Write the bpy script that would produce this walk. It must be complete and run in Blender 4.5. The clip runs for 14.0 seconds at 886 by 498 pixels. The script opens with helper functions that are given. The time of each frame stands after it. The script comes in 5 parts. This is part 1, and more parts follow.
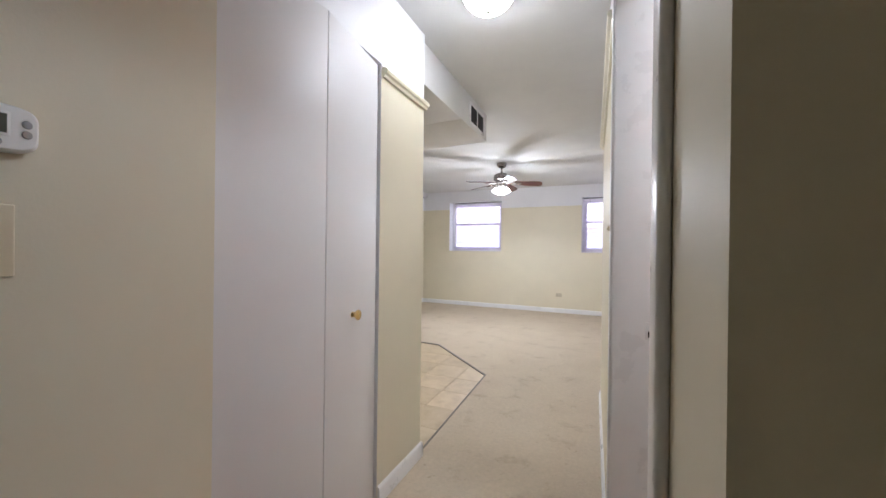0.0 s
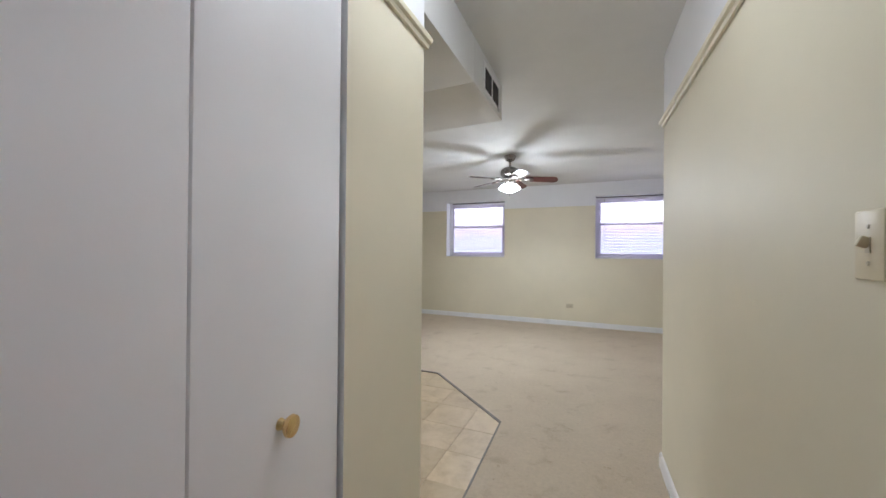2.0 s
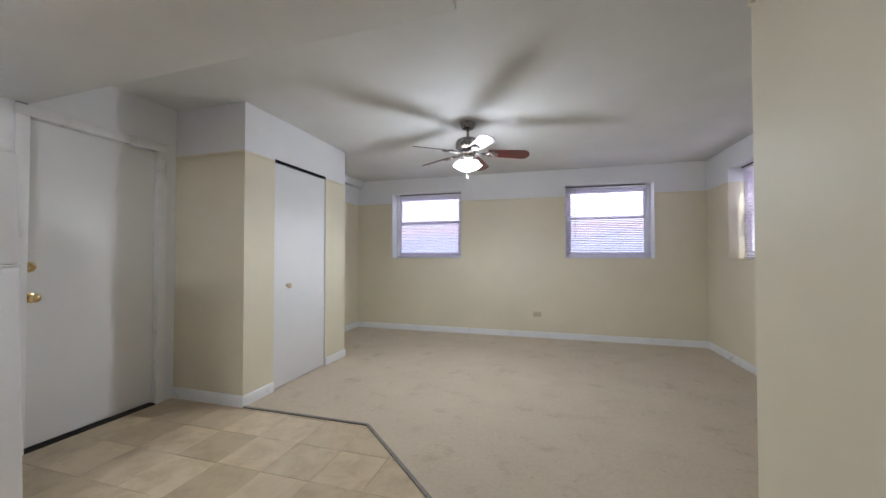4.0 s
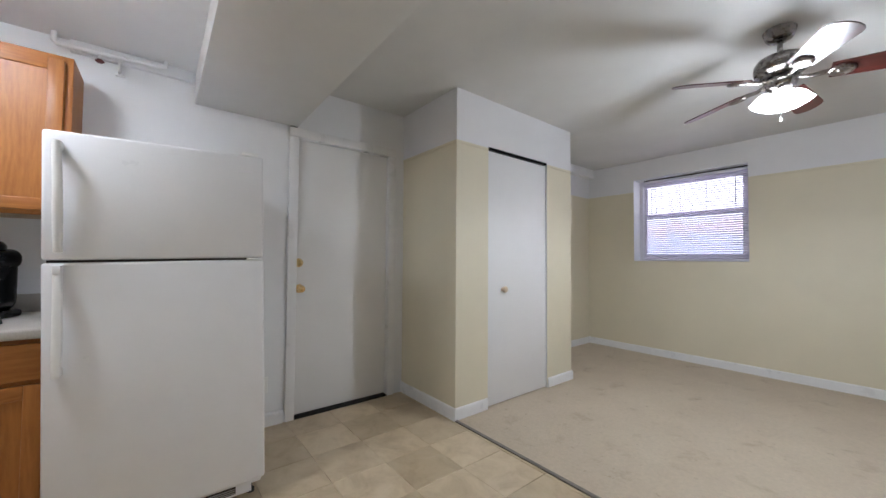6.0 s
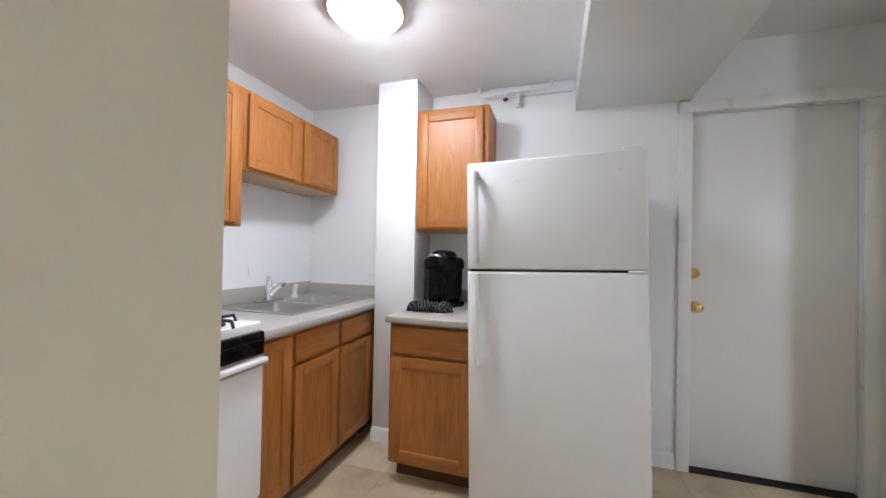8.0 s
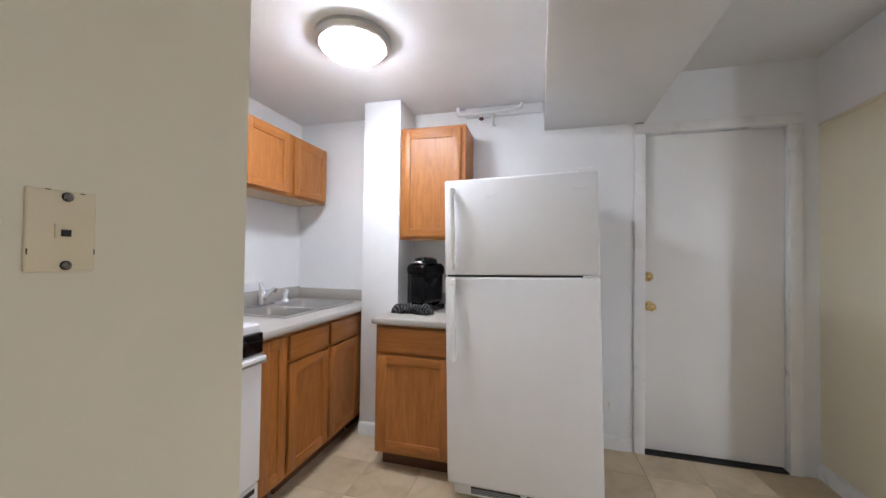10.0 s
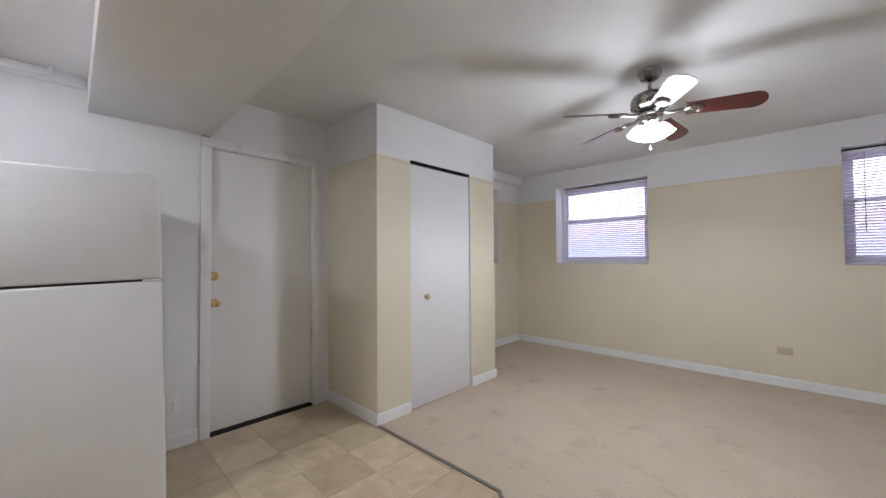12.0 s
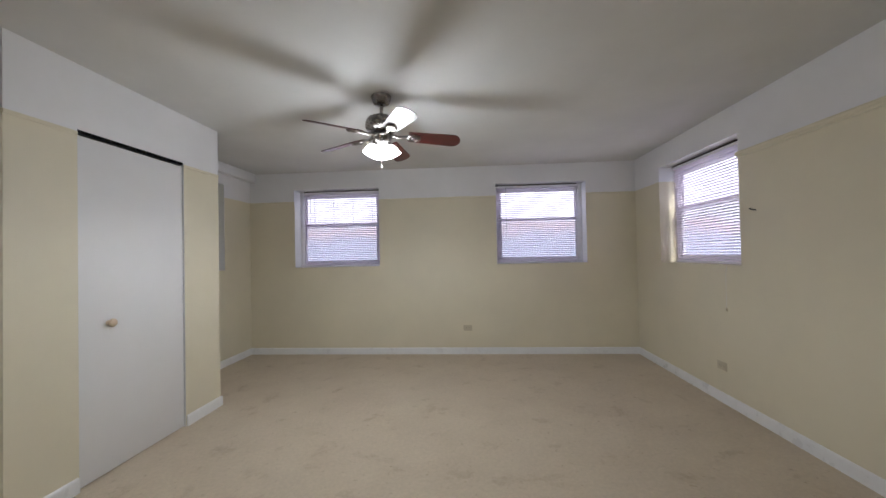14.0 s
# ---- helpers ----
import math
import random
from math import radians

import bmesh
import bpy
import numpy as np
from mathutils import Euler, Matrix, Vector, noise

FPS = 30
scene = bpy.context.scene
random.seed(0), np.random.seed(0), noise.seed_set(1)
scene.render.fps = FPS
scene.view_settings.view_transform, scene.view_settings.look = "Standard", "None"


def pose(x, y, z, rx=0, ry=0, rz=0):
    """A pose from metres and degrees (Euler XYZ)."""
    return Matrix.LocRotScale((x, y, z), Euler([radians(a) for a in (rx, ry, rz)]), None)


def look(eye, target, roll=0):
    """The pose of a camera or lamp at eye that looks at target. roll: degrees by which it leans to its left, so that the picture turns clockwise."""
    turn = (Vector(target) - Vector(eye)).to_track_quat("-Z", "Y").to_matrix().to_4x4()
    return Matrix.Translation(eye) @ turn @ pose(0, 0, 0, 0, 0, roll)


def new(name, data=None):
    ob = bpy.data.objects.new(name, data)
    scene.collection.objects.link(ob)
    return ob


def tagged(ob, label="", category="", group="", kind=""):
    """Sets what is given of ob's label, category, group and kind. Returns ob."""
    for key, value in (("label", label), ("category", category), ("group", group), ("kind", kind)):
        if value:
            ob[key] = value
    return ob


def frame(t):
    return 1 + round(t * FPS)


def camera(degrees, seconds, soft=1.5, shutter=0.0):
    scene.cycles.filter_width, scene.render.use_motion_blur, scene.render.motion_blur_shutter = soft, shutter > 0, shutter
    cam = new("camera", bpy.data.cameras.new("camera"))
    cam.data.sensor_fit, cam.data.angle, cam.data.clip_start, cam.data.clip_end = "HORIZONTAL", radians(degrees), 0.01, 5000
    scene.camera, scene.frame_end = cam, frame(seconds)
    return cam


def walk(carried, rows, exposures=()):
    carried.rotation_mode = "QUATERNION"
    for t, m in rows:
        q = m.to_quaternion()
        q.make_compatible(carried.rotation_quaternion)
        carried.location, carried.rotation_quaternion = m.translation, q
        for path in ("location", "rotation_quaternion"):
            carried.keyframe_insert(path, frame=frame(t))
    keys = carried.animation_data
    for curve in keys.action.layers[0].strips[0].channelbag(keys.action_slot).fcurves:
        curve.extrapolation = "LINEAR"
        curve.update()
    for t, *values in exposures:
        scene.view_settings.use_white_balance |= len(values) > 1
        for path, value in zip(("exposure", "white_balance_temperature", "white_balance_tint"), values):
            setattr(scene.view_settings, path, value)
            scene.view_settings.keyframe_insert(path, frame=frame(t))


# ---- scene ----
cam = camera(102.0, 14.0)

PATH = [
    (0, (2.982, -4.106, 1.217), (2.166, -2.281, 1.214), 0.7),
    (0.1, (2.955, -4.099, 1.222), (2.038, -2.322, 1.22), 0.9),
    (0.2, (2.927, -4.094, 1.221), (1.932, -2.359, 1.216), 0.8),
    (0.3, (2.884, -4.07, 1.224), (1.836, -2.367, 1.219), 0.9),
    (0.5, (2.813, -4.037, 1.234), (1.712, -2.367, 1.218), 1.1),
    (1, (2.717, -3.885, 1.259), (1.618, -2.214, 1.248), 0.8),
    (1.5, (2.634, -3.637, 1.263), (1.684, -1.877, 1.254), 0.8),
    (2, (2.601, -3.427, 1.28), (1.821, -1.586, 1.289), 0.5),
    (2.5, (2.557, -3.141, 1.272), (1.865, -1.264, 1.277), 0.4),
    (2.7, (2.542, -3.014, 1.281), (1.887, -1.124, 1.29), 0.5),
    (3.75, (2.377, -2.45, 1.232), (1.84, -0.523, 1.262), 0.1),
    (4.8, (2.183, -2.027, 1.176), (1.448, -0.168, 1.237), -0.3),
    (5, (2.144, -1.961, 1.176), (1.328, -0.136, 1.229), -0.2),
    (5.5, (2.112, -1.771, 1.176), (0.925, -0.162, 1.237), -0.0),
    (6, (2.006, -1.713, 1.167), (0.439, -0.471, 1.227), 0.4),
    (6.5, (1.851, -1.704, 1.178), (-0.028, -1.021, 1.23), 0.8),
    (7, (1.775, -1.743, 1.207), (-0.22, -1.61, 1.233), 1.0),
    (7.5, (1.699, -1.673, 1.227), (-0.281, -1.953, 1.242), 0.9),
    (7.7, (1.685, -1.666, 1.226), (-0.272, -2.079, 1.244), 1.0),
    (8.75, (1.667, -1.657, 1.232), (-0.148, -2.496, 1.257), 1.2),
    (9.8, (1.811, -1.601, 1.244), (-0.077, -2.262, 1.277), 1.2),
    (10, (1.86, -1.575, 1.255), (-0.07, -2.098, 1.292), 0.8),
    (10.5, (1.992, -1.568, 1.252), (-0.006, -1.633, 1.304), 0.4),
    (11, (2.154, -1.615, 1.285), (0.214, -1.127, 1.311), 0.1),
    (11.5, (2.251, -1.603, 1.258), (0.514, -0.613, 1.305), -0.3),
    (12, (2.252, -1.613, 1.265), (0.864, -0.174, 1.31), -0.4),
    (12.5, (2.251, -1.602, 1.27), (1.327, 0.171, 1.317), -1.0),
    (13, (2.258, -1.591, 1.284), (1.735, 0.339, 1.322), -1.2),
    (13.5, (2.25, -1.58, 1.3), (1.986, 0.403, 1.333), -1.3),
    (14, (2.229, -1.571, 1.309), (2.09, 0.424, 1.339), -1.2),
]
walk(cam, [(t, look(eye, target, roll)) for t, eye, target, roll in PATH], exposures=[(0, 3.3, 5850, 11), (0.5, 3.1, 5870, 10), (1.5, 2.97, 5830, 9), (2, 2.93, 5790, 7), (2.5, 2.75, 5760, 7), (5, 2.65, 5760, 8), (6.5, 2.68, 5770, 8), (7.5, 2.95, 5780, 9), (10.5, 2.93, 5800, 10), (11.5, 2.88, 5820, 10.5), (12, 2.68, 5830, 11), (12.5, 2.68, 5900, 10.5), (13, 2.38, 5950, 10), (14, 2.33, 6000, 8)])

SKY = 0.15
LAMP_COLOUR = (1.0, 0.985, 0.985)
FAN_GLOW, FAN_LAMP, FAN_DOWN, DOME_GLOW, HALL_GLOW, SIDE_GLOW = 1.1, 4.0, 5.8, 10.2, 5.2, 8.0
SLAT_TILT = -24.0
OUT_GLOW = 0.62

# ---- world and light ----
world = bpy.data.worlds.new("overcast_sky")
scene.world = world
world.use_nodes = True
wn = world.node_tree.nodes
sky = wn.new("ShaderNodeTexSky")
sky.sky_type = "NISHITA"
sky.sun_disc = False
sky.sun_elevation, sky.sun_rotation = radians(42), radians(150)
sky.air_density, sky.dust_density = 1.0, 4.0
world.node_tree.links.new(sky.outputs[0], wn["Background"].inputs[0])
wn["Background"].inputs[1].default_value = SKY
sun = new("sun", bpy.data.lights.new("sun", "SUN"))
sun.data.energy, sun.data.angle, sun.data.color = 0.5, radians(12), (1, 0.95, 0.88)
sun.matrix_basis = look((4, -7, 9), (0, 0, 0))

# ---- plan, in metres ----
XK, YS, XR, YB = -0.735, -3.53, 4.365, 3.137      # west wall, kitchen south wall, east wall, north wall
CEIL, KCEIL, SOF = 2.455, 2.335, 2.142            # ceilings and underside of the duct soffit
XL, XC = 2.02, 2.975                              # hall walls
BAND = 2.062                                      # upper edge of the cream paint


# ---- materials ----
def nodes_of(name):
    m = bpy.data.materials.new(name)
    m.use_nodes = True
    nt = m.node_tree
    return m, nt, nt.nodes["Principled BSDF"]


def add(nt, kind, **values):
    n = nt.nodes.new(kind)
    for key, value in values.items():
        n.inputs[key.replace("_", " ")].default_value = value
    return n


def ramp_of(nt, fac, stops):
    r = nt.nodes.new("ShaderNodeValToRGB")
    nt.links.new(fac, r.inputs[0])
    els = r.color_ramp.elements
    while len(els) < len(stops):
        els.new(0.5)
    for e, (p, c) in zip(els, stops):
        e.position, e.color = p, (*c, 1) if len(c) == 3 else c
    return r


def bump_into(nt, bsdf, height, strength, distance):
    b = add(nt, "ShaderNodeBump", Strength=strength, Distance=distance)
    nt.links.new(height, b.inputs["Height"])
    nt.links.new(b.outputs[0], bsdf.inputs["Normal"])
    return b


def scaled(c, k):
    return tuple(min(1, v * k) for v in c)


def paint(name, colour, rough=0.55, var=0.05, bump=0.12, upper=None):
    """Rolled wall paint with faint blotches and roller stipple; upper: a second colour above the paint line."""
    m, nt, b = nodes_of(name)
    g = nt.nodes.new("ShaderNodeNewGeometry")
    big = add(nt, "ShaderNodeTexNoise", Scale=1.7, Detail=4.0, Roughness=0.6)
    fine = add(nt, "ShaderNodeTexNoise", Scale=150.0, Detail=3.0)
    nt.links.new(g.outputs["Position"], big.inputs["Vector"])
    nt.links.new(g.outputs["Position"], fine.inputs["Vector"])
    low = ramp_of(nt, big.outputs[0], [(0.3, scaled(colour, 1 - var)), (0.7, scaled(colour, 1 + var))])
    out = low.outputs[0]
    if upper:
        sep = nt.nodes.new("ShaderNodeSeparateXYZ")
        nt.links.new(g.outputs["Position"], sep.inputs[0])
        wob = add(nt, "ShaderNodeTexNoise", Scale=6.0, Detail=5.0)
        nt.links.new(g.outputs["Position"], wob.inputs["Vector"])
        sm = nt.nodes.new("ShaderNodeMath")
        sm.operation = "MULTIPLY_ADD"
        nt.links.new(wob.outputs[0], sm.inputs[0])
        sm.inputs[1].default_value = 0.012
        nt.links.new(sep.outputs[2], sm.inputs[2])
        st = nt.nodes.new("ShaderNodeMapRange")
        nt.links.new(sm.outputs[0], st.inputs[0])
        st.inputs[1].default_value, st.inputs[2].default_value = BAND + 0.004, BAND + 0.009
        hi = ramp_of(nt, big.outputs[0], [(0.3, scaled(upper, 1 - var)), (0.7, scaled(upper, 1 + var))])
        mix = nt.nodes.new("ShaderNodeMix")
        mix.data_type = "RGBA"
        nt.links.new(st.outputs[0], mix.inputs[0])
        nt.links.new(low.outputs[0], mix.inputs[6])
        nt.links.new(hi.outputs[0], mix.inputs[7])
        out = mix.outputs[2]
    nt.links.new(out, b.inputs["Base Color"])
    rr = ramp_of(nt, big.outputs[0], [(0.3, (rough - 0.025,) * 3), (0.7, (rough + 0.03,) * 3)])
    nt.links.new(rr.outputs[0], b.inputs["Roughness"])
    mixh = nt.nodes.new("ShaderNodeMath")
    mixh.operation = "MULTIPLY_ADD"
    nt.links.new(big.outputs[0], mixh.inputs[0])
    mixh.inputs[1].default_value = 0.6
    nt.links.new(fine.outputs[0], mixh.inputs[2])
    bump_into(nt, b, mixh.outputs[0], bump, 0.002)
    return m


def plain(name, colour, rough=0.4, metal=0.0, var=0.06, scale=14.0, bump=0.0, coat=0.0):
    m, nt, b = nodes_of(name)
    tc = nt.nodes.new("ShaderNodeTexCoord")
    n = add(nt, "ShaderNodeTexNoise", Scale=scale, Detail=5.0, Roughness=0.6)
    nt.links.new(tc.outputs["Object"], n.inputs["Vector"])
    c = ramp_of(nt, n.outputs[0], [(0.3, scaled(colour, 1 - var)), (0.7, scaled(colour, 1 + var))])
    nt.links.new(c.outputs[0], b.inputs["Base Color"])
    r = ramp_of(nt, n.outputs[0], [(0.3, (max(0.02, rough - 0.05),) * 3), (0.7, (rough + 0.06,) * 3)])
    nt.links.new(r.outputs[0], b.inputs["Roughness"])
    b.inputs["Metallic"].default_value = metal
    b.inputs["Coat Weight"].default_value = coat
    if bump:
        f = add(nt, "ShaderNodeTexNoise", Scale=scale * 12, Detail=2.0)
        nt.links.new(tc.outputs["Object"], f.inputs["Vector"])
        bump_into(nt, b, f.outputs[0], bump, 0.001)
    return m


def wood(name, dark, light, axis="z", rough=0.45, coat=0.05, ring=26.0):
    """Oak with cathedral figure and fine pores, the grain running along one axis."""
    m, nt, b = nodes_of(name)
    tc = nt.nodes.new("ShaderNodeTexCoord")
    info = nt.nodes.new("ShaderNodeObjectInfo")
    mp = nt.nodes.new("ShaderNodeMapping")
    k = {"x": (0.13, 1, 1), "y": (1, 0.13, 1), "z": (1, 1, 0.13)}[axis]
    mp.inputs["Scale"].default_value = k
    sh = nt.nodes.new("ShaderNodeVectorMath")
    sh.operation = "MULTIPLY_ADD"
    nt.links.new(info.outputs["Random"], sh.inputs[0])
    sh.inputs[1].default_value = (7, 5, 3)
    nt.links.new(tc.outputs["Object"], sh.inputs[2])
    nt.links.new(sh.outputs[0], mp.inputs["Vector"])
    warp = add(nt, "ShaderNodeTexNoise", Scale=5.0, Detail=3.0, Distortion=0.6)
    nt.links.new(mp.outputs[0], warp.inputs["Vector"])
    wv = nt.nodes.new("ShaderNodeMath")
    wv.operation = "MULTIPLY"
    nt.links.new(warp.outputs[0], wv.inputs[0])
    wv.inputs[1].default_value = ring
    fr = nt.nodes.new("ShaderNodeMath")
    fr.operation = "PINGPONG"
    nt.links.new(wv.outputs[0], fr.inputs[0])
    fr.inputs[1].default_value = 1.0
    pores = add(nt, "ShaderNodeTexNoise", Scale=120.0, Detail=5.0, Roughness=0.75)
    streak = add(nt, "ShaderNodeTexNoise", Scale=26.0, Detail=4.0, Roughness=0.6)
    nt.links.new(mp.outputs[0], pores.inputs["Vector"])
    nt.links.new(mp.outputs[0], streak.inputs["Vector"])
    sums = [fr.outputs[0]]
    for source, weight, onto in ((sums[0], 0.2, None), (pores.outputs[0], 0.75, 0), (streak.outputs[0], 0.65, 1)):
        f2 = nt.nodes.new("ShaderNodeMath")
        f2.operation = "MULTIPLY_ADD"
        nt.links.new(source, f2.inputs[0])
        f2.inputs[1].default_value = weight
        f2.inputs[2].default_value = -0.2
        if onto is not None:
            nt.links.new(sums[-1], f2.inputs[2])
        sums.append(f2.outputs[0])
    mid = tuple((a + c) / 2 for a, c in zip(dark, light))
    c = ramp_of(nt, f2.outputs[0], [(0.3, dark), (0.62, mid), (0.95, light)])
    nt.links.new(c.outputs[0], b.inputs["Base Color"])
    b.inputs["Roughness"].default_value = rough
    b.inputs["Coat Weight"].default_value = coat
    b.inputs["Coat Roughness"].default_value = 0.25
    bump_into(nt, b, f2.outputs[0], 0.12, 0.001)
    return m


def carpet_material():
    m, nt, b = nodes_of("beige_cut_pile_carpet")
    g = nt.nodes.new("ShaderNodeNewGeometry")
    pile = add(nt, "ShaderNodeTexNoise", Scale=260.0, Detail=3.0, Roughness=0.7)
    tuft = add(nt, "ShaderNodeTexNoise", Scale=45.0, Detail=4.0, Roughness=0.7)
    blot = add(nt, "ShaderNodeTexNoise", Scale=2.2, Detail=6.0, Roughness=0.65)
    stain = add(nt, "ShaderNodeTexNoise", Scale=4.5, Detail=5.0, Roughness=0.62, Distortion=0.25)
    for n in (pile, tuft, blot, stain):
        nt.links.new(g.outputs["Position"], n.inputs["Vector"])
    base = ramp_of(nt, blot.outputs[0], [(0.3, (0.55, 0.46, 0.345)), (0.7, (0.615, 0.525, 0.40))])
    dirt = ramp_of(nt, stain.outputs[0], [(0.27, (0.81, 0.785, 0.75)), (0.42, (1, 1, 1))])
    scuff = add(nt, "ShaderNodeTexNoise", Scale=17.0, Detail=5.0, Roughness=0.7)
    nt.links.new(g.outputs["Position"], scuff.inputs["Vector"])
    sc = ramp_of(nt, scuff.outputs[0], [(0.29, (0.76, 0.735, 0.70)), (0.38, (1, 1, 1))])
    pl = ramp_of(nt, tuft.outputs[0], [(0.25, (0.89, 0.89, 0.89)), (0.75, (1.05, 1.05, 1.05))])
    m1 = nt.nodes.new("ShaderNodeMix")
    m1.data_type, m1.blend_type = "RGBA", "MULTIPLY"
    m1.inputs[0].default_value = 1.0
    nt.links.new(base.outputs[0], m1.inputs[6])
    nt.links.new(dirt.outputs[0], m1.inputs[7])
    m2 = nt.nodes.new("ShaderNodeMix")
    m2.data_type, m2.blend_type = "RGBA", "MULTIPLY"
    m2.inputs[0].default_value = 1.0
    nt.links.new(m1.outputs[2], m2.inputs[6])
    nt.links.new(pl.outputs[0], m2.inputs[7])
    m3 = nt.nodes.new("ShaderNodeMix")
    m3.data_type, m3.blend_type = "RGBA", "MULTIPLY"
    m3.inputs[0].default_value = 1.0
    nt.links.new(m2.outputs[2], m3.inputs[6])
    nt.links.new(sc.outputs[0], m3.inputs[7])
    nt.links.new(m3.outputs[2], b.inputs["Base Color"])
    b.inputs["Roughness"].default_value = 0.95
    b.inputs["Specular IOR Level"].default_value = 0.1
    b.inputs["Sheen Weight"].default_value = 0.15
    h = nt.nodes.new("ShaderNodeMath")
    h.operation = "MULTIPLY_ADD"
    nt.links.new(tuft.outputs[0], h.inputs[0])
    h.inputs[1].default_value = 1.4
    nt.links.new(pile.outputs[0], h.inputs[2])
    bump_into(nt, b, h.outputs[0], 0.42, 0.006)
    return m


def tile_material():
    m, nt, b = nodes_of("beige_ceramic_tile")
    info = nt.nodes.new("ShaderNodeObjectInfo")
    g = nt.nodes.new("ShaderNodeNewGeometry")
    sh = nt.nodes.new("ShaderNodeVectorMath")
    sh.operation = "MULTIPLY_ADD"
    nt.links.new(info.outputs["Random"], sh.inputs[0])
    sh.inputs[1].default_value = (9, 13, 5)
    nt.links.new(g.outputs["Position"], sh.inputs[2])
    n = add(nt, "ShaderNodeTexNoise", Scale=6.0, Detail=7.0, Roughness=0.65, Distortion=0.5)
    nt.links.new(sh.outputs[0], n.inputs["Vector"])
    c = ramp_of(nt, n.outputs[0], [(0.28, (0.47, 0.365, 0.235)), (0.5, (0.60, 0.49, 0.335)), (0.72, (0.68, 0.575, 0.42))])
    tint = ramp_of(nt, info.outputs["Random"], [(0.0, (0.86, 0.84, 0.8)), (1.0, (1.1, 1.1, 1.1))])
    mx = nt.nodes.new("ShaderNodeMix")
    mx.data_type, mx.blend_type = "RGBA", "MULTIPLY"
    mx.inputs[0].default_value = 1.0
    nt.links.new(c.outputs[0], mx.inputs[6])
    nt.links.new(tint.outputs[0], mx.inputs[7])
    nt.links.new(mx.outputs[2], b.inputs["Base Color"])
    r = ramp_of(nt, n.outputs[0], [(0.3, (0.28,) * 3), (0.7, (0.42,) * 3)])
    nt.links.new(r.outputs[0], b.inputs["Roughness"])
    bump_into(nt, b, n.outputs[0], 0.15, 0.002)
    return m


def glow(name, colour, strength):
    m, nt, b = nodes_of(name)
    b.inputs["Base Color"].default_value = (0.9, 0.9, 0.88, 1)
    b.inputs["Roughness"].default_value = 0.25
    b.inputs["Emission Color"].default_value = (*colour, 1)
    b.inputs["Emission Strength"].default_value = strength
    return m


def clear(name, tint, rough, keep):
    """A thin sheet that lets light through: keep is the share that passes."""
    m, nt, b = nodes_of(name)
    b.inputs["Base Color"].default_value = (*tint, 1)
    b.inputs["Roughness"].default_value = rough
    t = nt.nodes.new("ShaderNodeBsdfTransparent")
    mix = nt.nodes.new("ShaderNodeMixShader")
    mix.inputs[0].default_value = keep
    nt.links.new(b.outputs[0], mix.inputs[1])
    nt.links.new(t.outputs[0], mix.inputs[2])
    nt.links.new(mix.outputs[0], nt.nodes["Material Output"].inputs[0])
    return m


def slat_material():
    m, nt, b = nodes_of("white_enamelled_slat")
    b.inputs["Base Color"].default_value = (0.80, 0.75, 0.83, 1)
    b.inputs["Roughness"].default_value = 0.38
    tr = nt.nodes.new("ShaderNodeBsdfTranslucent")
    tr.inputs[0].default_value = (0.85, 0.78, 0.9, 1)
    mix = nt.nodes.new("ShaderNodeMixShader")
    mix.inputs[0].default_value = 0.4
    nt.links.new(b.outputs[0], mix.inputs[1])
    nt.links.new(tr.outputs[0], mix.inputs[2])
    nt.links.new(mix.outputs[0], nt.nodes["Material Output"].inputs[0])
    return m


def speckle_material():
    m, nt, b = nodes_of("grey_laminate")
    tc = nt.nodes.new("ShaderNodeTexCoord")
    n = add(nt, "ShaderNodeTexNoise", Scale=190.0, Detail=3.0, Roughness=0.8)
    big = add(nt, "ShaderNodeTexNoise", Scale=5.0, Detail=3.0)
    nt.links.new(tc.outputs["Object"], n.inputs["Vector"])
    nt.links.new(tc.outputs["Object"], big.inputs["Vector"])
    c = ramp_of(nt, n.outputs[0], [(0.3, (0.37, 0.345, 0.31)), (0.5, (0.42, 0.395, 0.36)), (0.68, (0.47, 0.445, 0.41))])
    nt.links.new(c.outputs[0], b.inputs["Base Color"])
    r = ramp_of(nt, big.outputs[0], [(0.3, (0.28,) * 3), (0.7, (0.4,) * 3)])
    nt.links.new(r.outputs[0], b.inputs["Roughness"])
    return m


def rag_material():
    m, nt, b = nodes_of("black_checked_cloth")
    tc = nt.nodes.new("ShaderNodeTexCoord")
    w = add(nt, "ShaderNodeTexWave", Scale=16.0, Distortion=14.0, Detail=3.0)
    nt.links.new(tc.outputs["Object"], w.inputs["Vector"])
    c = ramp_of(nt, w.outputs[0], [(0.7, (0.006, 0.006, 0.007)), (0.97, (0.11, 0.108, 0.105))])
    nt.links.new(c.outputs[0], b.inputs["Base Color"])
    b.inputs["Roughness"].default_value = 0.95
    f = add(nt, "ShaderNodeTexNoise", Scale=300.0, Detail=2.0)
    nt.links.new(tc.outputs["Object"], f.inputs["Vector"])
    bump_into(nt, b, f.outputs[0], 0.5, 0.002)
    return m


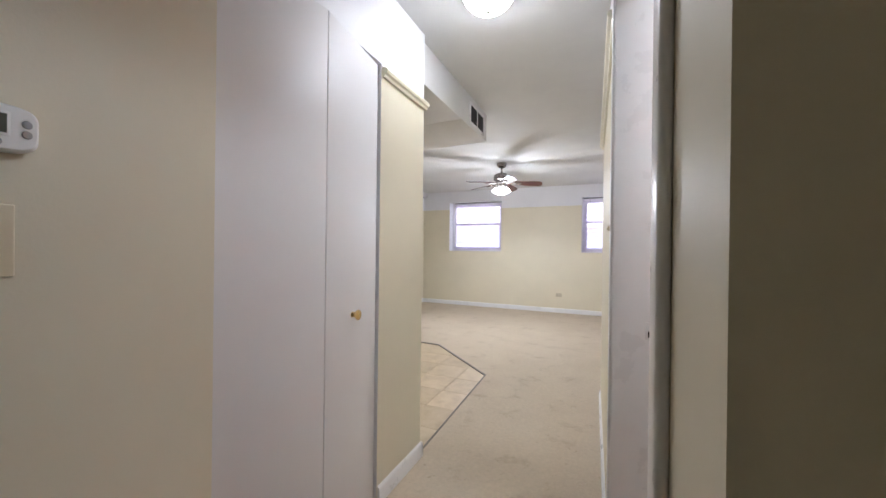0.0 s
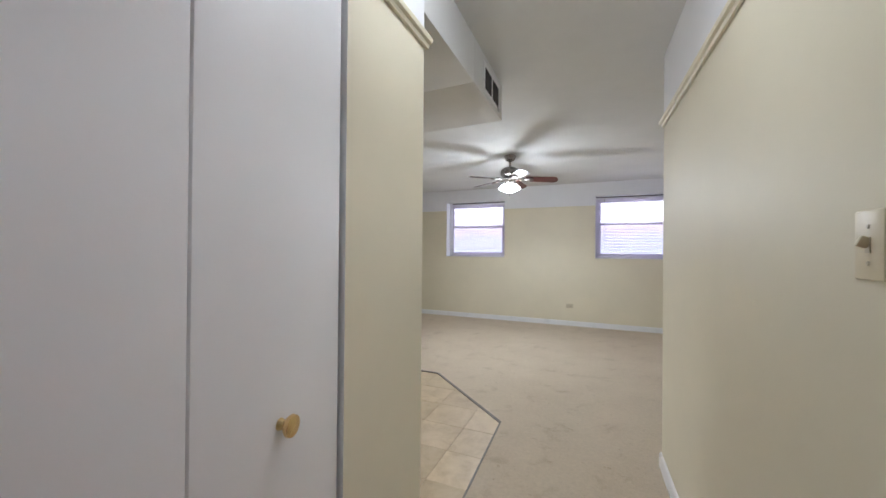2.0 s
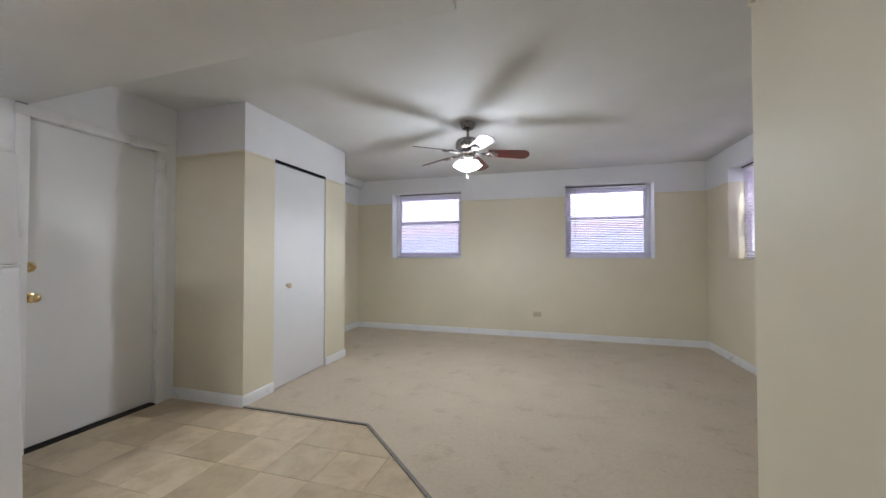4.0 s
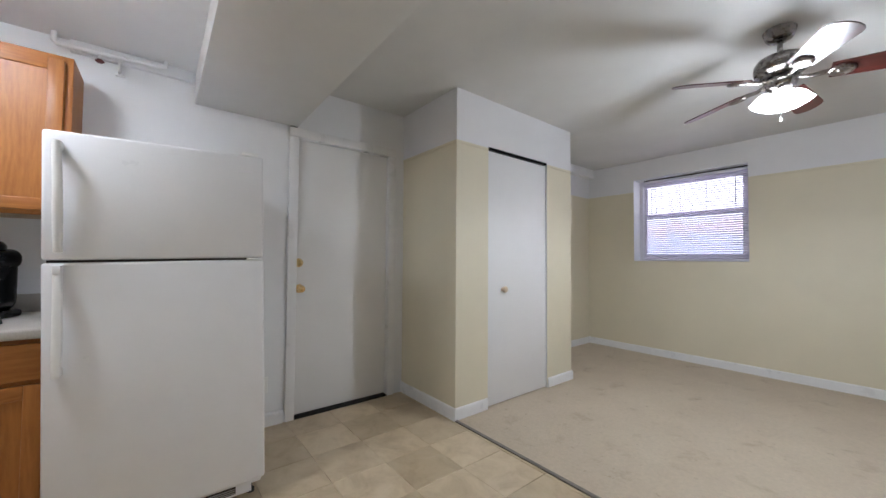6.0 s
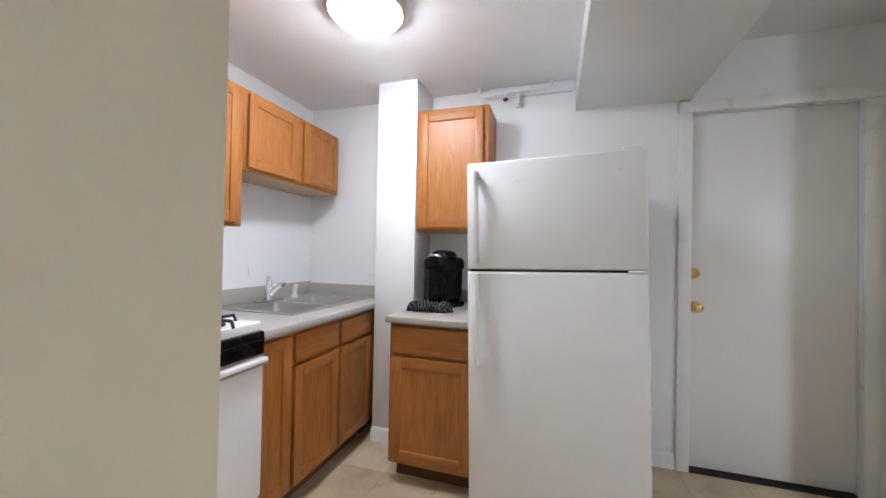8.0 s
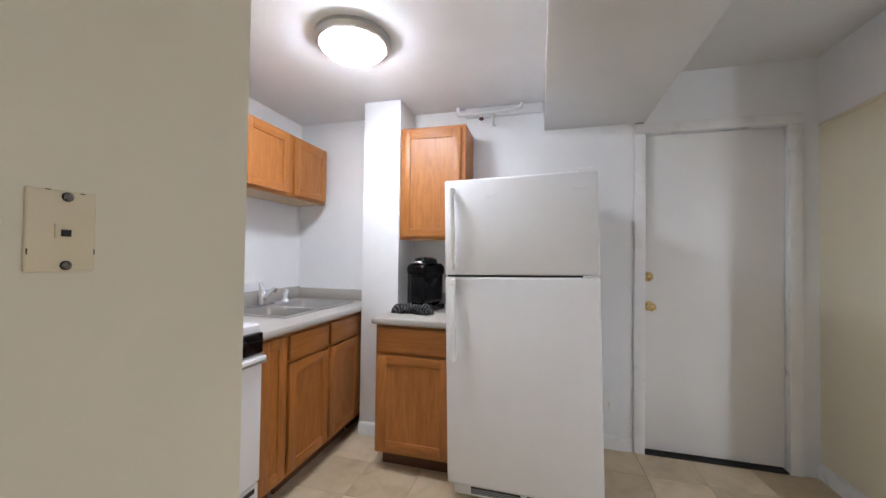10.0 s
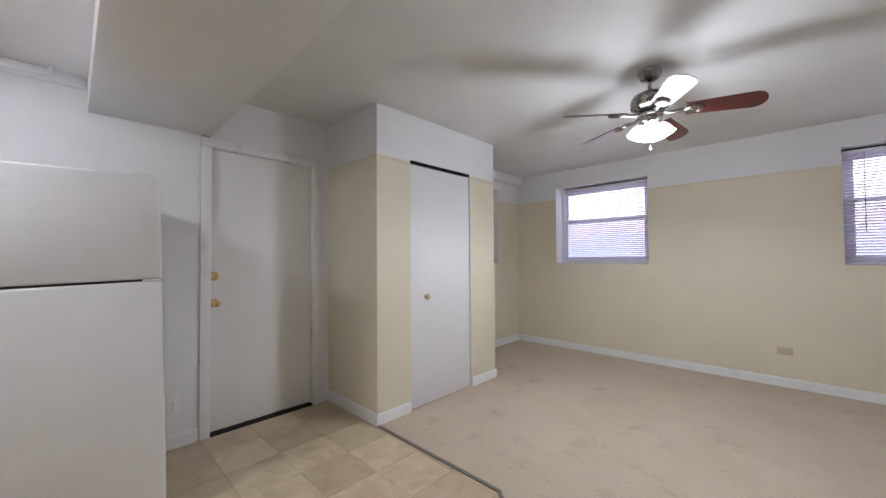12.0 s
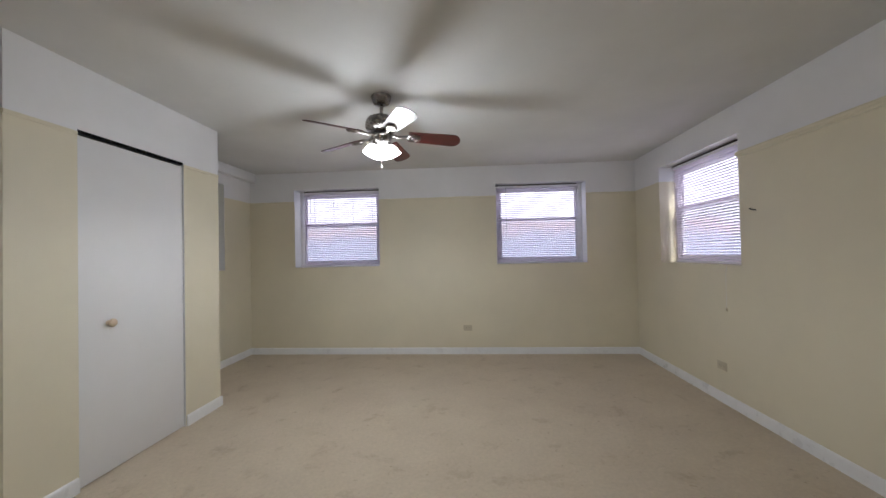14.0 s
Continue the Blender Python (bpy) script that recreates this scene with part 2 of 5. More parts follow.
CREAM, WHITE = (0.735, 0.68, 0.53), (0.80, 0.80, 0.82)
M_CREAM = paint("cream_wall_paint_with_white_band", CREAM, 0.5, 0.035, upper=WHITE)
M_BEIGE = paint("cream_wall_paint", CREAM, 0.5, 0.035)
M_WHITEW = paint("white_wall_paint", (0.80, 0.805, 0.82), 0.5, 0.03)
M_CEIL = paint("matt_ceiling_paint", (0.70, 0.70, 0.69), 0.75, 0.05, 0.2)
M_KCEIL = paint("semi_gloss_kitchen_ceiling_paint", (0.82, 0.82, 0.825), 0.42, 0.04, 0.15)
M_ORANGE = paint("terracotta_wall_paint", (0.52, 0.185, 0.07), 0.5, 0.05)
M_BROWNF = plain("brown_floor", (0.16, 0.08, 0.04), 0.5)
M_TRIM = plain("white_gloss_trim", (0.82, 0.82, 0.825), 0.3, 0, 0.03, 8, 0.05)
M_DOORW = paint("white_door_paint", (0.80, 0.795, 0.79), 0.38, 0.02, 0.03)
M_BIFOLD = paint("white_bifold_paint", (0.78, 0.775, 0.785), 0.48, 0.02, 0.06)
M_CARPET = carpet_material()
M_TILE = tile_material()
M_GROUT = plain("grey_brown_grout", (0.45, 0.375, 0.28), 0.9, 0, 0.15, 40, 0.3)
M_STRIP = plain("grey_transition_strip", (0.21, 0.19, 0.165), 0.5, 0.2, 0.2, 30)
M_OAK = wood("honey_oak_upright", (0.285, 0.096, 0.0165), (0.46, 0.184, 0.038), "z")
M_OAKX = wood("honey_oak_along_x", (0.285, 0.096, 0.0165), (0.46, 0.184, 0.038), "x")
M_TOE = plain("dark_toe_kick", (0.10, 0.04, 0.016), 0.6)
M_UNDER = plain("pale_cabinet_underside", (0.55, 0.4, 0.24), 0.5)
M_LAM = speckle_material()
M_STEEL = plain("brushed_steel", (0.50, 0.49, 0.48), 0.34, 1.0, 0.02, 3)
M_CHROME = plain("chrome", (0.66, 0.66, 0.68), 0.16, 1.0, 0.03)
M_NICKEL = plain("brushed_nickel", (0.27, 0.25, 0.235), 0.27, 1.0, 0.1, 40)
M_BRASS = plain("polished_brass", (0.80, 0.60, 0.30), 0.22, 1.0, 0.06)
M_KNOB = plain("worn_pale_brass", (0.66, 0.55, 0.42), 0.36, 1.0, 0.08)
M_BLACKC = plain("deep_black_plastic", (0.003, 0.003, 0.0033), 0.25, 0, 0.2)
M_BLACKC.node_tree.nodes["Principled BSDF"].inputs["Specular IOR Level"].default_value = 0.18
M_FRIDGE = plain("white_textured_enamel", (0.77, 0.77, 0.79), 0.32, 0, 0.02, 6, 0.25)
M_ENAMEL = plain("white_stove_enamel", (0.84, 0.84, 0.85), 0.2, 0, 0.02, 6)
M_WPLAST = plain("white_plastic", (0.82, 0.82, 0.81), 0.35, 0, 0.02)
M_IVORY = plain("ivory_plastic", (0.56, 0.50, 0.37), 0.35, 0, 0.03)
M_CREAMP = plain("cream_plastic", (0.72, 0.63, 0.44), 0.35, 0, 0.03)
M_IVORY2 = plain("ivory_switch_plastic", (0.66, 0.585, 0.42), 0.35, 0, 0.03)
M_BLACK = plain("black_gloss_plastic", (0.008, 0.008, 0.009), 0.18, 0, 0.2)
M_BLACKM = plain("black_matt", (0.012, 0.012, 0.012), 0.6, 0, 0.2)
M_DARK = plain("dark_gap", (0.02, 0.018, 0.016), 0.8)
M_GREYP = plain("grey_plastic", (0.33, 0.33, 0.34), 0.4)
M_LCD = plain("green_grey_display", (0.06, 0.07, 0.055), 0.2)
M_BLADE = wood("mahogany_blade", (0.02, 0.004, 0.0035), (0.085, 0.011, 0.009), "x", 0.33, 0.3, 10)
M_SLAT = slat_material()
M_VINYL = plain("white_vinyl", (0.80, 0.79, 0.83), 0.35, 0, 0.03)
M_GLASS = clear("window_glass", (0.9, 0.9, 0.92), 0.05, 0.93)
M_SCREEN = clear("insect_screen", (0.34, 0.36, 0.42), 0.8, 0.74)
M_IRON = plain("painted_iron_bar", (0.30, 0.28, 0.3), 0.6)
M_RED = plain("dark_red_valve", (0.10, 0.018, 0.016), 0.5)
M_RAG = rag_material()
M_SHADE = glow("frosted_fan_shade", LAMP_COLOUR, FAN_GLOW)
st_tree = M_SHADE.node_tree
st_clear, st_mix = st_tree.nodes.new("ShaderNodeBsdfTransparent"), st_tree.nodes.new("ShaderNodeMixShader")
st_mix.inputs[0].default_value = 0.25
st_tree.links.new(st_tree.nodes["Principled BSDF"].outputs[0], st_mix.inputs[1])
st_tree.links.new(st_clear.outputs[0], st_mix.inputs[2])
st_tree.links.new(st_mix.outputs[0], st_tree.nodes["Material Output"].inputs[0])
M_DOME = glow("frosted_ceiling_dome", LAMP_COLOUR, DOME_GLOW)
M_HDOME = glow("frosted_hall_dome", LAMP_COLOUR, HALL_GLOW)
# glass of the added side-room lamp
M_ODOME = glow("added_room_dome", (0.93, 0.97, 1.0), SIDE_GLOW)
M_OUT = plain("outdoor_paving", (0.5, 0.49, 0.48), 0.9, 0, 0.15, 0.6)


# ---- mesh helpers ----
def box(bm, a, b, bevel=0.0, seg=2):
    r = bmesh.ops.create_cube(bm, size=1.0)
    c = [(p + q) / 2 for p, q in zip(a, b)]
    s = [abs(q - p) for p, q in zip(a, b)]
    for v in r["verts"]:
        v.co = Vector((c[i] + v.co[i] * s[i] for i in range(3)))
    if bevel:
        es = list({e for v in r["verts"] for e in v.link_edges})
        bmesh.ops.bevel(bm, geom=es, offset=min(bevel, min(s) * 0.45), segments=seg, affect="EDGES", profile=0.5)
    return bm


def boxed(a, b, bevel=0.0, seg=2):
    return box(bmesh.new(), a, b, bevel, seg)


def lathe(profile, steps=32, bm=None, m=None):
    """A turned shape from (radius, z) pairs."""
    bm = bm or bmesh.new()
    rows = []
    for r, z in profile:
        if r < 1e-5:
            rows.append([bm.verts.new((0, 0, z))])
        else:
            rows.append([bm.verts.new((r * math.cos(2 * math.pi * i / steps), r * math.sin(2 * math.pi * i / steps), z)) for i in range(steps)])
    for p, q in zip(rows, rows[1:]):
        for i in range(steps):
            j = (i + 1) % steps
            if len(p) == 1 and len(q) > 1:
                bm.faces.new((p[0], q[i], q[j]))
            elif len(q) == 1 and len(p) > 1:
                bm.faces.new((p[i], q[0], p[j]))
            elif len(p) > 1:
                bm.faces.new((p[i], q[i], q[j], p[j]))
    bmesh.ops.recalc_face_normals(bm, faces=bm.faces)
    if m is not None:
        bmesh.ops.transform(bm, matrix=m, verts=[v for row in rows for v in row])
    return bm


def tube(points, radius, steps=10, bm=None):
    bm = bm or bmesh.new()
    pts = [Vector(p) for p in points]
    rings = []
    for i, p in enumerate(pts):
        d = (pts[min(i + 1, len(pts) - 1)] - pts[max(i - 1, 0)]).normalized()
        u = d.orthogonal().normalized() if i == 0 else (u - d * u.dot(d)).normalized()
        w = d.cross(u)
        r = radius[i] if isinstance(radius, (list, tuple)) else radius
        rings.append([bm.verts.new(p + r * (math.cos(2 * math.pi * k / steps) * u + math.sin(2 * math.pi * k / steps) * w)) for k in range(steps)])
    for a, b in zip(rings, rings[1:]):
        for k in range(steps):
            bm.faces.new((a[k], a[(k + 1) % steps], b[(k + 1) % steps], b[k]))
    bm.faces.new(rings[0][::-1])
    bm.faces.new(rings[-1])
    return bm


def prism(outline, z0, z1, bm=None):
    """An outline in the plane, raised from z0 to z1."""
    bm = bm or bmesh.new()
    lo = [bm.verts.new((x, y, z0)) for x, y in outline]
    hi = [bm.verts.new((x, y, z1)) for x, y in outline]
    bm.faces.new(lo[::-1])
    bm.faces.new(hi)
    n = len(lo)
    for i in range(n):
        bm.faces.new((lo[i], lo[(i + 1) % n], hi[(i + 1) % n], hi[i]))
    bmesh.ops.recalc_face_normals(bm, faces=bm.faces)
    return bm


def mesh_of(name, bm, material, smooth=True):
    me = bpy.data.meshes.new(name)
    bm.to_mesh(me)
    bm.free()
    for mat in material if isinstance(material, (list, tuple)) else [material]:
        me.materials.append(mat)
    if smooth:
        for p in me.polygons:
            p.use_smooth = True
        me.set_sharp_from_angle(angle=radians(35))
    return me


def part(name, bm, material, parent, label=""):
    ob = new(name, mesh_of(name, bm, material))
    ob.parent = parent
    return tagged(ob, label)


def thing(name, m, label, category, group="", kind=""):
    ob = new(name)
    ob.empty_display_size = 0.1
    ob.matrix_basis = m
    return tagged(ob, label, category, group, kind)


def solid(name, bm, material, label, category, kind=""):
    return tagged(new(name, mesh_of(name, bm, material)), label, category, kind=kind)


def wall(name, axis, p0, p1, u0, u1, z0, z1, holes, material, label, reveal=None):
    """A wall with thickness p0..p1 across the axis, u0..u1 along it, and openings (u0, u1, z0, z1). Opening sides take the second material."""
    us = sorted({u0, u1, *[h[0] for h in holes], *[h[1] for h in holes]})
    zs = sorted({z0, z1, *[h[2] for h in holes], *[h[3] for h in holes]})
    bm = bmesh.new()
    verts = {}

    def v(p, u, z):
        key = (p, u, z)
        if key not in verts:
            verts[key] = bm.verts.new((p, u, z) if axis == "x" else (u, p, z))
        return verts[key]

    def full(i, j):
        if not (0 <= i < len(us) - 1 and 0 <= j < len(zs) - 1):
            return False
        cu, cz = (us[i] + us[i + 1]) / 2, (zs[j] + zs[j + 1]) / 2
        return not any(h[0] < cu < h[1] and h[2] < cz < h[3] for h in holes)

    for i in range(len(us) - 1):
        for j in range(len(zs) - 1):
            if not full(i, j):
                continue
            a, b, c, d = us[i], us[i + 1], zs[j], zs[j + 1]
            for p in (p0, p1):
                bm.faces.new((v(p, a, c), v(p, b, c), v(p, b, d), v(p, a, d)))
            for di, dj, q in ((-1, 0, ((a, c), (a, d))), (1, 0, ((b, c), (b, d))), (0, -1, ((a, c), (b, c))), (0, 1, ((a, d), (b, d)))):
                if not full(i + di, j + dj):
                    (e, f), (g, h) = q
                    face = bm.faces.new((v(p0, e, f), v(p1, e, f), v(p1, g, h), v(p0, g, h)))
                    if 0 <= i + di < len(us) - 1 and 0 <= j + dj < len(zs) - 1:
                        face.material_index = 1
    bmesh.ops.recalc_face_normals(bm, faces=bm.faces)
    ob = new(name, mesh_of(name, bm, [material, reveal or M_WHITEW], False))
    return tagged(ob, label, "wall", kind="structure")


# ---- floor ----
solid("subfloor", boxed((-1.0, -5.5, -0.2), (4.7, 3.5, -0.009)), M_GROUT, "grey-brown mortar bed under the floor coverings", "floor", "structure")
EDGE = [(XK, 0.0), (1.105, 0.0), (1.96, -0.79), (2.0, -2.25)]
solid("floor", prism([(XK, 0.0), (1.105, 0.0), (1.96, -0.79), (2.0, -2.25), (2.0, -5.4), (4.6, -5.4), (4.6, -4.4), (3.16, -4.4), (3.16, -0.9), (4.4, -0.9), (4.4, 3.17), (XK - 0.03, 3.17), (XK - 0.03, 0.0)][1:], -0.009, 0.004),
      M_CARPET, "worn beige cut-pile carpet with faint dark stains", "carpet", "structure")
solid("floor_side_room", boxed((3.10, -3.86, 0.004), (4.4, -1.05, 0.0085)), M_BROWNF, "dark brown floor of the side room", "floor", "structure")

# ---- walls ----
WIN_Z = (1.17, 2.218)
W1, W2, W3, W4 = (-0.107, 1.055), (2.604, 3.75), (1.40, 2.57), (1.62, 2.615)
TH = 0.27
wall("wall_north", "y", YB, YB + TH, XK - TH, XR + TH, -0.01, CEIL, [(*W1, *WIN_Z), (*W2, *WIN_Z)], M_CREAM, "cream wall with a white band above and two basement windows")
wall("wall_east", "x", XR, XR + TH, -5.3, YB, -0.01, CEIL, [(*W3, *WIN_Z)], M_CREAM, "cream wall with a white band above and one window", M_CREAM)
wall("wall_west_alcove", "x", XK - TH, XK, 0.06, YB, -0.01, CEIL, [(*W4, *WIN_Z)], M_CREAM, "cream alcove wall with a white band above and a blocked window recess")
DY0, DY1, DZ = -0.918, -0.154, 2.066
wall("wall_west_kitchen", "x", XK - 0.16, XK, YS - 0.1, 0.06, -0.01, CEIL, [(DY0 - 0.012, DY1 + 0.012, -0.01, DZ + 0.012)], M_WHITEW, "white painted kitchen wall with the entry doorway")
wall("wall_south_kitchen", "y", YS - 0.1, YS, XK, 1.162, -0.01, CEIL, [], M_WHITEW, "white painted wall behind the sink")
wall("wall_kitchen_east", "x", 1.162, 1.245, YS - 0.1, -2.25, -0.01, CEIL, [], M_BEIGE, "cream painted end wall beside the stove")
wall("wall_hall_end", "y", -2.36, -2.25, 1.245, XL, -0.01, CEIL, [], M_CREAM, "cream wall facing the living room")
wall("wall_hall_closet", "x", XL - 0.1, XL, -3.525, -2.36, -0.01, CEIL, [(-3.52, -2.688, -0.01, 2.083)], M_CREAM, "cream hall wall with a closet opening")
wall("wall_hall_west", "x", 1.95, 2.10, -5.3, -3.525, -0.01, CEIL, [], M_CREAM, "cream hall wall carrying the thermostat")
wall("wall_closet_back", "x", 1.245, 1.30, -3.525, -2.36, -0.01, CEIL, [], M_WHITEW, "white closet back wall")
wall("wall_closet_side", "y", -3.68, -3.525, 1.245, 1.95, -0.01, CEIL, [], M_WHITEW, "white closet side wall")
XD, YD = 3.015, -2.785
ob = new("wall_hall_east", mesh_of("wall_hall_east", prism([(XC, -0.947), (XC + 0.074, -0.947), (XC + 0.074, -1.087), (XD + 0.115, -1.087), (XD + 0.128, YD), (XD, YD)], -0.01, CEIL), M_CREAM))
tagged(ob, "cream hall wall with a light switch", "wall", kind="structure")
wall("wall_living_south", "y", -1.06, -0.947, XC + 0.075, XR, -0.01, CEIL, [], M_CREAM, "cream wall of the living room")
wall("wall_side_room_pier", "x", 3.045, 3.15, -3.862, -3.65, -0.01, CEIL, [], M_BEIGE, "cream wall pier between two doorways")
wall("wall_above_side_door", "x", XD, XD + 0.125, -3.65, YD - 0.001, 2.06, CEIL, [], M_CREAM, "cream wall above the side doorway")
wall("wall_side_room_south", "y", -4.07, -3.8625, 3.15, XR - 0.001, -0.01, CEIL, [], M_BEIGE, "cream partition wall")
wall("wall_side_room_north", "y", -1.085, -1.061, XC + 0.076, XR - 0.001, -0.01, CEIL, [], M_ORANGE, "terracotta painted wall")
wall("wall_side_room_east", "x", XR - 0.03, XR - 0.002, -3.862, -1.086, -0.01, CEIL, [], M_ORANGE, "terracotta painted wall")
wall("wall_hall_south", "y", -5.4, -5.3, 1.95, XR, -0.01, CEIL, [], M_BEIGE, "cream wall closing the hall")

# living-room closet box
wall("wall_closet_north", "y", 1.40, 1.50, XK, -0.1, -0.01, CEIL, [], M_CREAM, "cream closet wall with a white band above")
wall("wall_closet_south", "y", 0.0, 0.1, XK, -0.1, -0.01, CEIL, [], M_CREAM, "cream closet wall with a white band above")
wall("wall_closet_front", "x", -0.1, 0.0, 0.0, 1.50, -0.01, CEIL, [(0.333, 1.106, -0.01, 2.075)], M_CREAM, "cream closet front with a white band above")

# column, beam, soffit, ceilings
solid("wall_column", boxed((XK, -2.79, -0.01), (-0.44, -2.515, KCEIL), 0.004), M_WHITEW, "white painted square column", "column", "structure")
solid("wall_beam", boxed((XK, 1.50, 2.34), (XK + 0.09, YB, CEIL), 0.004), M_WHITEW, "white boxed beam under the ceiling", "beam", "structure")


def soffit(name, x0, x1, y0, y1, label):
    """A duct casing whose underside rises slightly towards the hall."""
    bm = bmesh.new()
    under = lambda x: SOF + (x - XK) * 0.0235
    low = [bm.verts.new((x, y, under(x))) for x, y in ((x0, y0), (x1, y0), (x1, y1), (x0, y1))]
    high = [bm.verts.new((v.co.x, v.co.y, CEIL)) for v in low]
    bm.faces.new(low)
    bm.faces.new(high[::-1])
    for k in range(4):
        bm.faces.new((low[k], high[k], high[(k + 1) % 4], low[(k + 1) % 4]))
    bmesh.ops.recalc_face_normals(bm, faces=bm.faces)
    bmesh.ops.bevel(bm, geom=list(bm.edges), offset=0.003, segments=2, affect="EDGES", profile=0.5)
    solid(name, bm, M_CEIL, label, "soffit", "structure")


soffit("ceiling_soffit", XK, 1.985, -1.555, -0.925, "white boxed duct soffit across the ceiling")
soffit("ceiling_soffit_hall", 1.245, 1.985, -2.252, -1.5551, "white boxed duct soffit beside the hall")
solid("ceiling", boxed((XK - 0.2, -5.4, CEIL), (XR + 0.2, YB + 0.2, CEIL + 0.15)), M_CEIL, "matt white plaster ceiling", "ceiling", "structure")
solid("ceiling_kitchen", boxed((XK, YS, KCEIL), (1.245, -1.5552, CEIL - 0.002)), M_KCEIL, "lower white plaster kitchen ceiling", "ceiling", "structure")
solid("ceiling_side_room", boxed((3.155, -3.86, 2.36), (XR - 0.03, -1.087, CEIL - 0.002)), M_ORANGE, "terracotta painted ceiling of the side room", "ceiling", "structure")

# outside ground round the building
bm = bmesh.new()
R0, R1 = [(-1.05, -5.6), (4.7, -5.6), (4.7, 3.42), (-1.05, 3.42)], [(-400, -400), (400, -400), (400, 400), (-400, 400)]
vi = [bm.verts.new((x, y, 0.9)) for x, y in R0]
vo = [bm.verts.new((x, y, 0.9)) for x, y in R1]
for i in range(4):
    j = (i + 1) % 4
    bm.faces.new((vi[i], vo[i], vo[j], vi[j]))
bmesh.ops.recalc_face_normals(bm, faces=bm.faces)
solid("ground", bm, M_OUT, "grey paving outside at window level", "ground", "structure")


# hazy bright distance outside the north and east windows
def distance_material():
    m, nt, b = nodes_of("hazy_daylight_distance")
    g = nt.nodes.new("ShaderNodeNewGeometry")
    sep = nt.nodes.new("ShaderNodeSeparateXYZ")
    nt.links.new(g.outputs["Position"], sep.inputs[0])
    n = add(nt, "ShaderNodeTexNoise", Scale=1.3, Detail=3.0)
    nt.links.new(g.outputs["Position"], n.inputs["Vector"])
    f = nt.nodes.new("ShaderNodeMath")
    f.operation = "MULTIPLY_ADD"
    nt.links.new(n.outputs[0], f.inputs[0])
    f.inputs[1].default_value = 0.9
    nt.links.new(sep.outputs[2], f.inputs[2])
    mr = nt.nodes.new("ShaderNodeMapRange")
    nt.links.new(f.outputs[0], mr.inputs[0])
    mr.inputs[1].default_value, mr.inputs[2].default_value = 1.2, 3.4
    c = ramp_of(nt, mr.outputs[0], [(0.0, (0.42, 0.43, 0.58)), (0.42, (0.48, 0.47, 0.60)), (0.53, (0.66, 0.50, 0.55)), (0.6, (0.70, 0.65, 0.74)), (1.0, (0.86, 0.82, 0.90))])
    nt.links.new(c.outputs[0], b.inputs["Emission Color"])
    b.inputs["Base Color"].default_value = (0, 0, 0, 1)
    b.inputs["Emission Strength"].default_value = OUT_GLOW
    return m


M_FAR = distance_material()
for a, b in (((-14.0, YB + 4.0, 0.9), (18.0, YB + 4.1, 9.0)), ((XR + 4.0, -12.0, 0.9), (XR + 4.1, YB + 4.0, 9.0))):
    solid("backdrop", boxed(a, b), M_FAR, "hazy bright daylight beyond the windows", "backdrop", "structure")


# ---- baseboards, rails, casings ----
def profile_run(name, a, b, normal, prof, material, label, category):
    """A moulding from a to b in plan: prof holds (out, z) pairs, out along the normal."""
    bm = bmesh.new()
    rows = [[bm.verts.new((p[0] + normal[0] * o, p[1] + normal[1] * o, z)) for o, z in prof] for p in (a, b)]
    n = len(prof)
    for i in range(n):
        j = (i + 1) % n
        bm.faces.new((rows[0][i], rows[0][j], rows[1][j], rows[1][i]))
    bm.faces.new(rows[0])
    bm.faces.new(rows[1][::-1])
    bmesh.ops.recalc_face_normals(bm, faces=bm.faces)
    return solid(name, bm, material, label, category, "structure")


BASE = [(0, 0.0), (0.013, 0.0), (0.013, 0.07), (0.011, 0.08), (0.006, 0.087), (0.0, 0.09)]
runs = [((XK, YB), (XR, YB), (0, -1)), ((XR, -0.947), (XR, YB), (-1, 0)), ((XC, -0.947), (XR, -0.947), (0, 1)),
        ((XD - 0.001, YD + 0.067), (XC, -0.934), (-1, 0)), ((XK, 1.5), (XK, YB), (1, 0)), ((XK, 1.5), (0.013, 1.5), (0, 1)),
        ((0, 1.112), (0, 1.5), (1, 0)), ((0, 0.0005), (0, 0.327), (1, 0)), ((XK, 0), (0.013, 0), (0, -1)),
        ((XL, -2.682), (XL, -2.237), (1, 0)), ((1.162, -2.25), (XL + 0.013, -2.25), (0, 1)), ((2.10, -5.3), (2.10, -3.525), (1, 0)),
        ((XK, -1.25), (XK, -0.993), (1, 0)), ((-0.44, -2.79), (-0.44, -2.515), (1, 0)), ((3.135, -1.086), (4.33, -1.086), (0, -1))]
for a, b, n in runs:
    profile_run("baseboard", a, b, n, BASE, M_TRIM, "white painted wooden baseboard along the wall", "baseboard")
RAIL = [(0, 2.022), (0.012, 2.022), (0.016, 2.034), (0.026, 2.04), (0.03, 2.052), (0.024, 2.062), (0.012, 2.066), (0.0, 2.07)]
M_RAIL = plain("cream_gloss_rail", (0.76, 0.71, 0.56), 0.35, 0, 0.03)
for a, b, n in [((XL, -2.682), (XL, -2.235), (1, 0)), ((XD - 0.001, YD + 0.067), (XC, -0.962), (-1, 0)), ((XR, -0.947), (XR, 1.395), (-1, 0)), ((XC, -0.947), (XR, -0.947), (0, 1))]:
    profile_run("trim_picture_rail", a, b, n, RAIL, M_RAIL, "cream moulded picture rail on the wall", "picture rail")
RIDGE = [(0, BAND - 0.022), (0.003, BAND - 0.02), (0.0045, BAND - 0.006), (0.002, BAND - 0.001), (0, BAND)]
